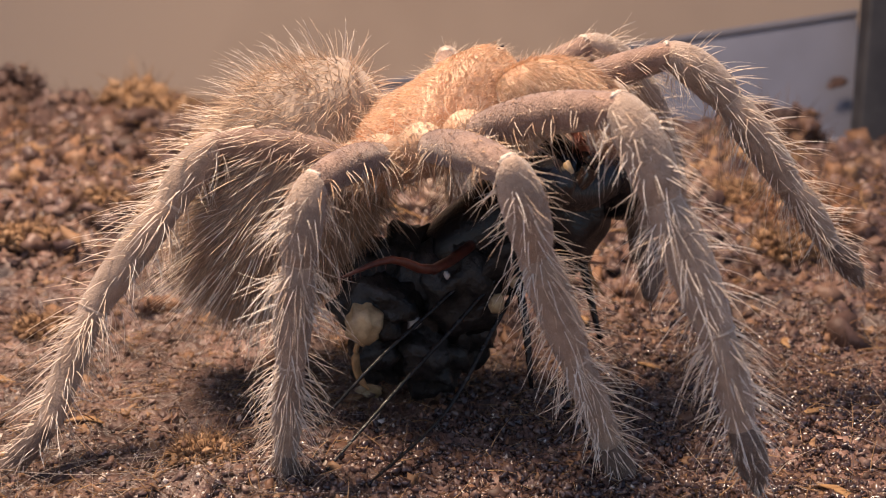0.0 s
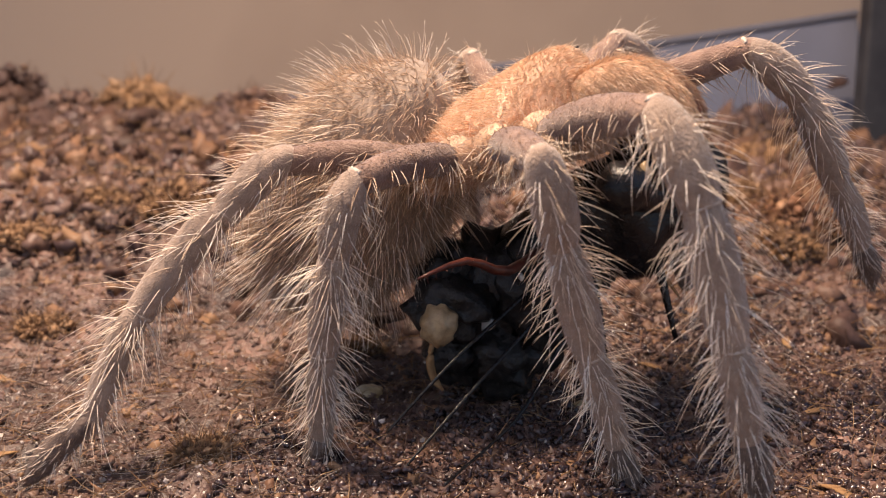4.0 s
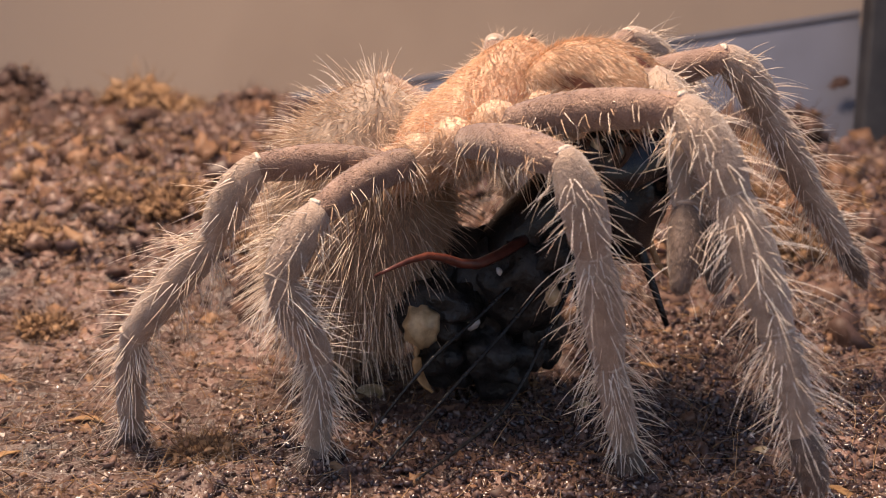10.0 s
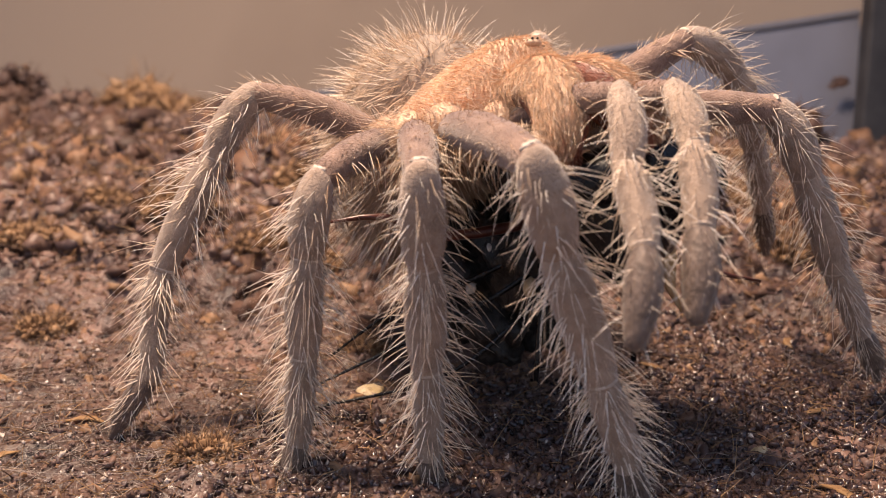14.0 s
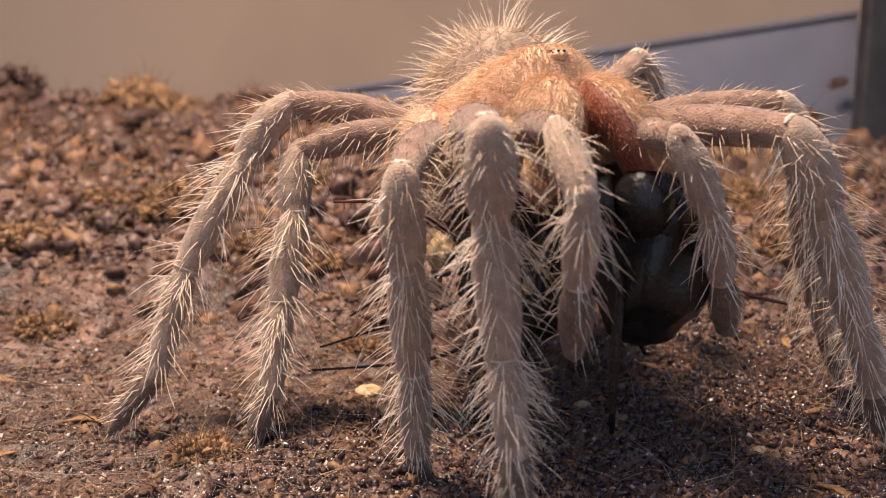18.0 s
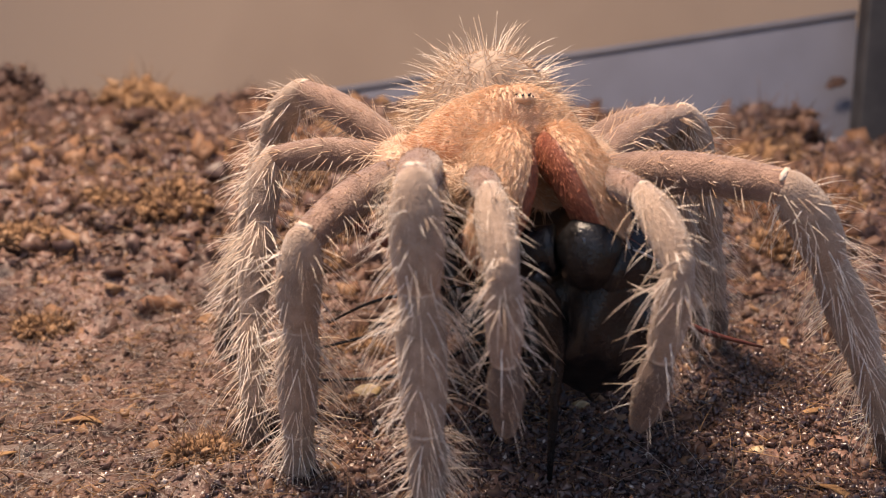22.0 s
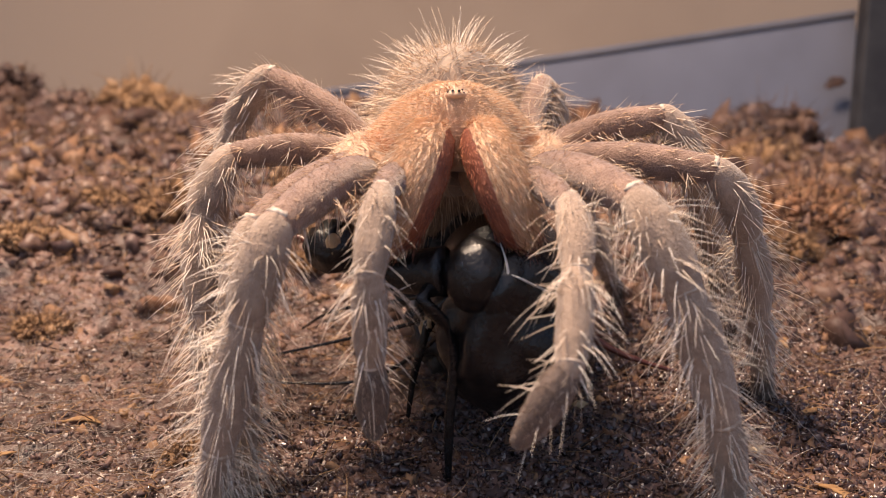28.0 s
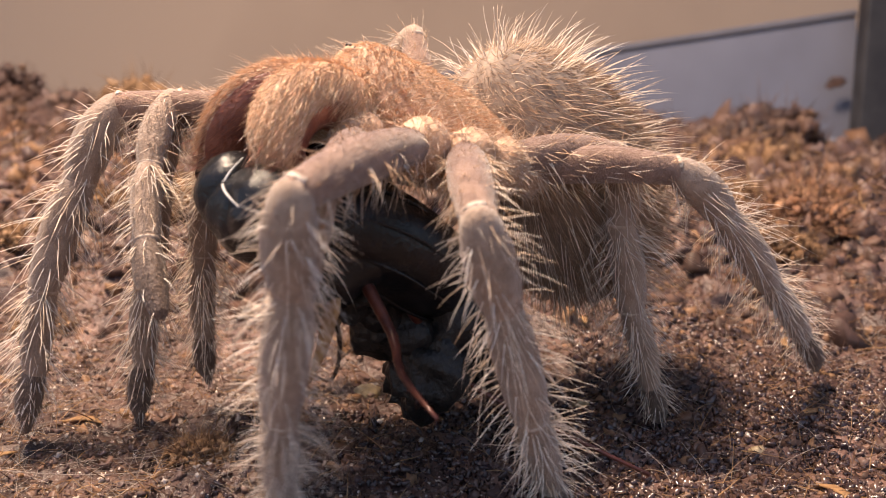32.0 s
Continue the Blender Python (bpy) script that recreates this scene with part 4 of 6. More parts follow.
# ---- the place is put together ----
RNG = np.random.default_rng(7)
build_ground()
back_of_tank()
stones(RNG)
silk_and_smears()
crumbs("fine_crumbs", 15000, (-72, 72, -58, 60), (0.1, 0.5), M_CRUMB, RNG, "fine brown soil crumbs")
crumbs("bank_crumbs", 10000, (-180, 180, 40, 205), (0.4, 2.3), M_CRUMB, RNG, "coarse brown soil crumbs on the bank", power=3.2)
# wet soil below and right of the spider; its colour also deepens the shadow
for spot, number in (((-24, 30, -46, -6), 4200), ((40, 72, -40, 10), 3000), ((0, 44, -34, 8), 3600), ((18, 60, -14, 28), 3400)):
    crumbs("wet_shade_crumbs", number, spot, (0.12, 0.62), M_WET_SHADE, RNG, "wet soil crumbs with a gloss, darkened to deepen the shade", sink=0.2)
crumbs("peat_crumbs", 3000, (-72, 72, -58, 60), (0.25, 1.0), M_PEAT, RNG, "flaky reddish peat crumbs", sink=-0.3, power=2.8, squash=(0.4, 1.4))
crumbs("peat_lumps", 900, (-110, 110, 20, 130), (0.8, 2.6), M_PEAT, RNG, "rough reddish peat lumps on the slope", sink=-0.25, power=1.8, squash=(0.35, 1.5))
crumbs("bank_lumps", 600, (-180, 180, 90, 205), (1.6, 4.6), M_PEAT, RNG, "large rough peat lumps on the bank", sink=-0.25, power=1.8, squash=(0.35, 1.5))
fibres("peat_fibres", 2600, (-90, 90, 0, 110), (2, 8), 0.13, RNG, "short reddish peat fibres on the slope", M_PEAT)
# grains strewn in front: the pale ones are glints put into the colour
crumbs("glint_grains", 800, (-68, 46, -52, -8), (0.12, 0.38), M_GLINT_GRIT, RNG, "wet grains on the soil, the pale ones painted as glints")
crumbs("grit", 5500, (-66, 66, -58, 30), (0.08, 0.26), M_GLINT_GRIT, RNG, "wet grit, the pale grains painted as glints")
crumbs("painted_glints", 3000, (-30, 32, -46, -14), (0.05, 0.16), M_GLINT_GRIT, RNG, "tiny pale specks painted as glints on the wet soil")
crumbs("glossy_grains", 380, (-70, -8, -50, -14), (0.18, 0.5), M_GLINT_GRIT, RNG, "coarse wet grains in the damp soil, pale ones painted as glints", sink=0.0)
fibres("fibres", 6500, (-75, 75, -60, 60), (1.2, 6), 0.09, RNG, "loose coconut fibres", M_FIBRE)
fibres("bank_fibres", 4200, (-190, 190, 45, 205), (3, 15), 0.32, RNG, "coarse coconut fibres on the bank", M_FIBRE)
fibres("silk_web", 1700, (-72, -12, -32, 34), (3, 11), 0.034, RNG, "thin pale silk web spread over the soil", M_SILK)
fibres("silk_wisps", 260, (20, 72, -30, 50), (5, 14), 0.05, RNG, "loose pale silk wisps over the soil", M_SILK)
SPIDER, ABDOMEN = build_tarantula()
CRICKET, THORAX, FRONT_LEGS = build_cricket()
ABDOMEN_SAG = [(0, 40, 0), (2, 35, 0), (3.5, 36, 0), (6, 50, 0), (9, 56, 0), (10.5, 53, 0), (11.5, 42, 0), (13, 34, -8), (14, 38, -14), (16.5, 50, -26), (18, 54, -28), (20, 62, -28), (22, 62, -24), (24, 56, -18), (25.5, 54, -14), (28, 56, -4), (30, 43, 0), (32, 33, 2)]
# the spider draws the prey up under itself, lets it hang, and draws it up again: (seconds, share)
DRAWN_UP = [(0, 1), (13, 1), (17, 0), (28.3, 0), (30, 0.75), (31, 1), (32, 1)]
# how the jaws carry the prey about: (seconds, forward, left, up in mm)
PREY_SHIFT = [(0, 0, 1, 0), (11, 0, 1, 0), (12.5, 1, 4.5, 1), (14, 0, 5.2, 2), (16.5, 0, 3.2, 2), (20, 0, 2.8, 3.4), (23, 0, 1.8, 3.5), (25.5, 0, 0.7, 3.5), (27.5, 0, 0, 0), (28.5, 0, -0.6, 0.5), (30, 0, -1.6, 1.7), (32, 1, -1, 1)]
LEGS_UP = [(0, 1), (13, 1), (17, 0), (30, 0), (31.2, 1), (32, 1)]


def motions():
    body = [(0, -0.33, -4.8, 39.89, -16, 16), (0.5, -0.52, -4.8, 39.45, -17, 15), (1, 1.68, -4.8, 38.74, -18, 15), (1.5, 2.52, -4.8, 38.51, -19, 13), (2, 3.86, -4.8, 38.7, -20, 13), (2.5, 5.39, -4.8, 38.88, -20, 14), (3, 6.17, -4.8, 39.26, -20, 14), (3.5, 9.43, -4.8, 39.75, -20.2, 16), (4.5, 6.3, -4.8, 39.56, -19.2, 17), (5.5, 2.07, -4.8, 39.3, -18.8, 18), (6, 2.03, -4.8, 39.3, -19.8, 18), (6.5, -0.05, -4.8, 39.11, -19, 19), (7, -2.39, -4.8, 38.54, -18.2, 20), (7.5, -2.46, -4.8, 38.73, -18.9, 21), (8, 0.5, -4.8, 39.24, -21.1, 21), (8.5, 1.72, -4.8, 39.38, -22.8, 22), (9, 0.38, -4.8, 38.93, -22, 22), (9.5, 4.15, -4.8, 39.77, -24, 23), (10, 4.38, -4.8, 40.21, -25, 23), (10.5, 2.97, -4.8, 41.18, -25, 24), (11, 6.35, -4.8, 42.18, -27, 24), (11.5, 5.64, -4.8, 41.93, -31, 21), (12, 3.73, -4.8, 41.27, -35, 18), (12.5, 4.1, -5.05, 40.94, -40, 16), (13, 2.91, -6.05, 40.97, -45, 14), (13.5, 3.65, -7.55, 41.01, -51, 12), (14, 5.13, -8.55, 41.28, -56.8, 11), (14.5, 3.65, -8.8, 41.45, -60.1, 9.8), (15.5, 4.5, -8.8, 40.85, -62.8, 6.8), (16.5, 5.86, -8.8, 39.97, -62.7, 3.2), (17, 7, -8.8, 40.43, -63.7, 2.2), (17.5, 8.47, -8.8, 40.99, -67, 2), (18, 9.25, -9.05, 41.33, -70.8, 2), (18.5, 9.93, -10.05, 41.14, -71.8, 1), (19, 9.74, -11.55, 40.39, -71.2, 0), (19.5, 7.82, -12.55, 39.65, -69.2, 0), (20, 7.29, -12.8, 39.44, -70, -1), (20.5, 7.45, -12.8, 39.33, -72, -1), (21, 6.28, -12.8, 38.73, -74, -2), (21.5, 6.95, -12.8, 37.8, -77, -3), (22, 6.39, -12.8, 37.74, -78, -3), (22.5, 6.61, -12.8, 37.91, -78, -3), (23, 3.19, -12.8, 38.38, -76, -1), (23.5, -1.01, -12.8, 38.69, -71, 2), (24, -5.08, -12.8, 39.19, -66, 5), (24.5, -7.94, -12.8, 38.62, -65, 5), (25, -7.37, -12.8, 38.57, -65, 6), (25.5, -5.23, -12.55, 39.02, -65, 6), (26.5, -2.06, -11.55, 38.45, -76, 2), (27.5, 1.28, -10.05, 38.08, -88.8, -3), (28, 1.21, -9.05, 38.06, -88.2, -3), (28.5, 2.14, -8.8, 38.96, -95, -1), (29, 2.92, -9.05, 39.36, -99.5, 0), (29.5, 1.91, -10.05, 39.65, -105.8, 1), (30, 1.78, -11.55, 39.77, -111.5, 2.2), (30.5, 1.06, -12.8, 39.88, -116.1, 5.2), (31, -3.43, -14.05, 39.64, -123.1, 7.8), (31.5, -3.38, -15.55, 40.26, -136.1, 11.8), (32, -3.29, -16.8, 40.04, -142, 14)]
    walk(SPIDER, [(r[0], body_pose(r)) for r in body])
    for_prey = []
    for r in body:
        k = max(i for i in range(len(PREY_SHIFT) - 1) if PREY_SHIFT[i][0] <= r[0])
        a, b = PREY_SHIFT[k], PREY_SHIFT[k + 1]
        f = (r[0] - a[0]) / (b[0] - a[0])
        for_prey.append((r[0], body_pose(r) @ pose(*[(a[i] + (b[i] - a[i]) * f) * MM for i in (1, 2, 3)])))
    walk(CRICKET, for_prey)
    walk(ABDOMEN, [(t, pose(-9.8 * MM, 0, 0.7 * MM, 0, -a, w)) for t, a, w in ABDOMEN_SAG])
    walk(THORAX, [(t, pose((15.4 - 5 * f) * MM, (5.6 - 0.5 * f) * MM, (-18.6 + 5 * f) * MM, 0, 15, 20)) for t, f in DRAWN_UP])
    for leg in FRONT_LEGS:
        walk(leg, [(t, pose(-6 * f * MM, 3 * f * MM, 5 * f * MM)) for t, f in LEGS_UP])
    leg_rows("R4", [(0, 172.5, 23.5, -25.8, 67.4, 0.9, 17.7, -22), (0.5, 177, 21.7, -30.5, 69, 1.7, 16.7, -22), (1, 169.6, 22.7, -26.4, 62.9, 4.6, 16.9, -22.4), (1.5, 169.2, 19.1, -27.7, 59.8, 6.5, 16, -22.5), (2, 166, 17, -27.2, 54.5, 8.4, 15.7, -22.3), (2.5, 164, 17, -27.5, 51.6, 8.7, 14.9, -20.6), (3, 164.5, 15.2, -28.2, 50.6, 7.5, 13.5, -19.1), (3.5, 148.3, 15.5, -12, 39.1, 8.1, 15.1, -18.8), (4.5, 141.4, 24.7, 11.7, 57.4, 6.3, 18.3, -25), (5.5, 120.5, 30.4, 31.9, 78.5, 6.6, 24.1, -31.2), (6, 117.7, 27.5, 35.4, 80.9, 1.9, 26.1, -32.8), (6.5, 112.2, 27.4, 39.9, 85.1, 2.1, 27.1, -34.7), (7, 105.9, 28.1, 44.1, 89.9, 3.2, 28, -36.2), (7.5, 105.4, 25, 45.9, 88.1, 1.9, 29.8, -35.9), (8, 121.1, 22.9, 38.3, 74.7, -0.2, 33.4, -35.3), (8.5, 122.4, 21.7, 37.6, 71.9, -3.8, 35.8, -34.9), (9, 111.5, 19.7, 44.8, 80.7, -7.7, 36.7, -33.9), (9.5, 126.4, 19.2, 35.4, 65.6, -8.5, 38.6, -34.1), (10, 123.8, 16.7, 37.6, 67.9, -11.8, 36.7, -32.1), (10.5, 115.9, 32.7, 38.3, 91, -8.5, 24.8, -26.2), (11, 121.9, 54.2, 16.8, 89.5, 7.1, 27.8, -20.5), (11.5, 137.3, 37.6, 14.8, 80.8, 2.2, 17.8, -29.7), (12, 143.1, 34.6, 7.6, 81.9, 0.1, 17.5, -29.4), (12.5, 139.1, 34.2, 2.6, 83.1, 2.5, 18.3, -29.7), (13, 141.7, 34.1, -5.8, 89.6, 2.3, 17.3, -29.4), (13.5, 135.2, 30.7, -5.5, 86.8, 3, 18.1, -28.7), (14, 124.4, 26.7, -2.6, 80.1, 5.1, 19.6, -27.6), (14.5, 130.9, 24.7, -9.5, 83.6, 3.4, 17.9, -26.8), (15.5, 127.9, 21.4, -11.5, 80.6, 3.9, 17.1, -25.6), (16.5, 124.1, 19, -9.9, 76.5, 4.9, 16.1, -24.4), (17, 118.5, 15.5, -7.3, 70.7, 6, 15.5, -23.6), (17.5, 113.7, 13.4, -9.9, 67.4, 6.8, 14.9, -23.9), (18, 112, 12.2, -14.8, 67.2, 6.8, 13.8, -24.1), (18.5, 113.6, 9.9, -15.7, 65.2, 6.8, 12.1, -23.8), (19, 122.2, 9.4, -18.8, 68, 6, 9.8, -23.2), (19.5, 133.5, 11.6, -21.7, 73.2, 5.9, 11, -20.8), (20, 142, 27.2, -17.3, 74.8, 6.9, 19.4, -11), (20.5, 138.1, 24.4, 5.4, 72.5, 12.4, 10.7, -3.6), (21, 142.3, 24.4, 1, 75.9, 11.6, 6.1, 1.1), (21.5, 133, 25.6, 3.3, 76.6, 14.7, 3.2, 4.2), (22, 132, 25, 3.7, 76.8, 16.3, 0.1, 6), (22.5, 119.1, 26, 11.5, 76.9, 18.1, 2.2, 9), (23, 128.3, 27.7, 11.4, 78.6, 17.2, 2.4, 11.2), (23.5, 142.6, 34.1, 9.7, 81.4, 19.7, 4, 13.9), (24, 154.9, 40.7, 8.7, 84.1, 22, 5.7, 16.3), (24.5, 155.8, 37.8, 15.1, 83.6, 18.6, 3.7, 17.1), (25, 156, 34, 14.6, 74, 20.3, 7.6, 21.3), (25.5, 143.6, 27.1, 23.2, 67.7, 20.9, 10.9, 23.2), (26.5, 129.8, 28.6, 16.6, 73.1, 21.6, 11.9, 22), (27.5, 111, 30.3, 8.4, 78.1, 21.7, 12.4, 19.1), (28, 109.2, 31.5, 8.3, 81.6, 20.2, 13.3, 17.2), (28.5, 104.5, 36.9, -3.3, 90.7, 19.5, 15.6, 15.4), (29, 103, 41.2, -14.2, 101.8, 16.5, 15.4, 9.6), (29.5, 113.1, 39.7, -20, 106.1, 14, 17.1, 6.8), (30, 117, 41.5, -22.1, 107.5, 13.3, 20.4, 5.6), (30.5, 116.7, 44.9, -22.3, 112.9, 11.6, 19.1, 4.4), (31, 126.5, 51.1, -23.7, 123.8, 10.9, 16, 3.4), (31.5, 108.8, 56.7, -18.2, 127.9, 11.5, 11, 2.4), (32, 102.6, 63.2, -13.7, 134.2, 12.6, 3.5, 0.4)])
    leg_rows("R3", [(0, 100, -2.5, 24.8, 79.3, 9.1, 1.9, -4.1), (0.5, 95.9, -2.1, 24, 81.1, 9.4, 1.9, -4.6), (1, 101.2, 1.4, 23.7, 80.9, 8.5, 3.7, -5.7), (1.5, 101.6, 1.4, 21.6, 81.2, 7, 4.9, -6.9), (2, 105.1, 1.1, 20.9, 80.3, 4, 6.6, -8), (2.5, 110.5, 1.3, 20.4, 80.9, -1.7, 7.1, -8.5), (3, 107.9, -0.4, 25.9, 76.0, 7.2, 10.6, -14.4), (3.5, 117.8, 3.2, 23.4, 74.8, 5.3, 8.0, -15.6), (4.5, 112.8, 1.4, 25.9, 70.7, 17.8, 3.6, -20.3), (5.5, 104.9, -1.5, 27.0, 65.5, 33.4, -1.6, -22.6), (6, 102.7, -3.5, 26.8, 57.0, 42.2, -2.1, -23.1), (6.5, 103.5, -3.9, 26.0, 56.1, 50.0, -9.6, -25.9), (7, 97.5, -5.0, 26.0, 48.9, 52.8, 4.8, -22.6), (7.5, 98.0, -6.3, 26.8, 45.5, 58.1, 0.3, -24.5), (8, 104.4, -6.6, 27.9, 48.6, 61.4, -21.5, -30.4), (8.5, 106.1, -6.4, 27.6, 48.1, 61.5, -26.5, -32.8), (9, 100.3, -7.2, 28.4, 44.1, 66.1, -21.0, -31.0), (9.5, 117.2, -6.0, 22.3, 37.0, 66.7, -30.4, -38.6), (10, 115.3, -8.7, 24.1, 34.9, 66.5, -30.2, -39.1), (10.5, 110.9, -14.5, 30.3, 39.2, 61.7, -36.5, -39.7), (11, 124.3, -14.0, 23.0, 19.6, 66.2, -24.7, -42.3), (11.5, 105.4, -13.7, 27.0, 41.3, 46.3, -16.3, -37.3), (12, 92, -11.6, 23.1, 71.5, 7.7, 2.1, -21.6), (12.5, 84.2, -12.6, 22, 70.7, 10.7, 0.3, -20.2), (13, 72.2, -14.8, 20, 72.8, 12.2, -3, -19.3), (13.5, 65.2, -15.3, 18.1, 73.2, 13, -4, -20.5), (14, 63.1, -16.1, 16.9, 71.9, 11.6, -3.4, -22.1), (14.5, 55.4, -16.7, 14.1, 75, 7.9, -3.6, -22.5), (15.5, 60.6, -8.3, 12.7, 81.4, 6.5, -1.2, -21.8), (16.5, 74.2, 0.9, 10.1, 86, 5.7, 1.4, -20.7), (17, 76.9, 0.6, 6.8, 83.7, 3.6, 2.8, -19.8), (17.5, 83.2, -1.6, 4, 84.1, -2.3, 1.6, -16.9), (18, 122.6, -7.5, -19.9, 84.4, -4.6, 2, -13.4), (18.5, 120.6, -9.5, -24.7, 82.5, -4.8, 5.7, -14.4), (19, 124.2, -9.4, -26.8, 85.9, -6.5, 8.4, -16.2), (19.5, 136.2, -7.6, -25.1, 92.6, -5.2, 7.9, -15.2), (20, 135.8, -7.5, -24.3, 91.9, -2.8, 7.8, -14), (20.5, 128.8, -6.4, -24.7, 87.6, 0.7, 11.8, -14.5), (21, 127.9, -5.9, -24.5, 87.5, 3.5, 14, -12.9), (21.5, 117.9, -1.7, -23.8, 86.7, 3.3, 9.6, -4.1), (22, 115.6, -0.5, -19.4, 86.4, 4, 6, 0.1), (22.5, 99.7, 1.1, -8.1, 77.7, 8.2, 5.8, 3.1), (23, 108.3, -1.5, -4.8, 81.9, 6.1, 3.5, 4), (23.5, 127.3, -1, -7.4, 89.6, 5.8, 1.9, 4.5), (24, 141.9, -0.1, -7.8, 95.3, 7.1, 0.8, 4.5), (24.5, 152, -1.1, -6.9, 98.2, 9.4, 0.4, 4.6), (25, 145.7, -1, -6.8, 96.6, 11.6, -0.8, 4.5), (25.5, 129.4, -2.5, -6.3, 90.4, 14, -2.3, 4.2), (26.5, 108.6, -1.2, -12, 82.1, 18.3, 0.7, 4.4), (27.5, 80.4, 1.4, -18.2, 65.5, 24.6, 6, 5), (28, 75.2, 2.2, -17.2, 64.4, 24.5, 6.4, 4.6), (28.5, 64.4, 7.4, -12.1, 74.1, 17.9, 1.4, 2.4), (29, 49.2, 14.9, -5.8, 83.1, 13.4, -1.6, 1.1), (29.5, 38.6, 13.5, 1.6, 80.5, 16.2, 5.5, 3.3), (30, 35.8, 10.3, 8.1, 76.6, 19.4, 12.1, 4.9), (30.5, 37.6, 8.4, 9.1, 75.1, 23.7, 10.9, 4.3), (31, 15.6, 9.5, 10.2, 83.3, 28.1, 7.4, 3.4), (31.5, 22.2, 5, 12.5, 78.1, 25, 7.3, 4.1), (32, 25.3, 4, 13.4, 72.4, 24.8, 7.3, 4)])
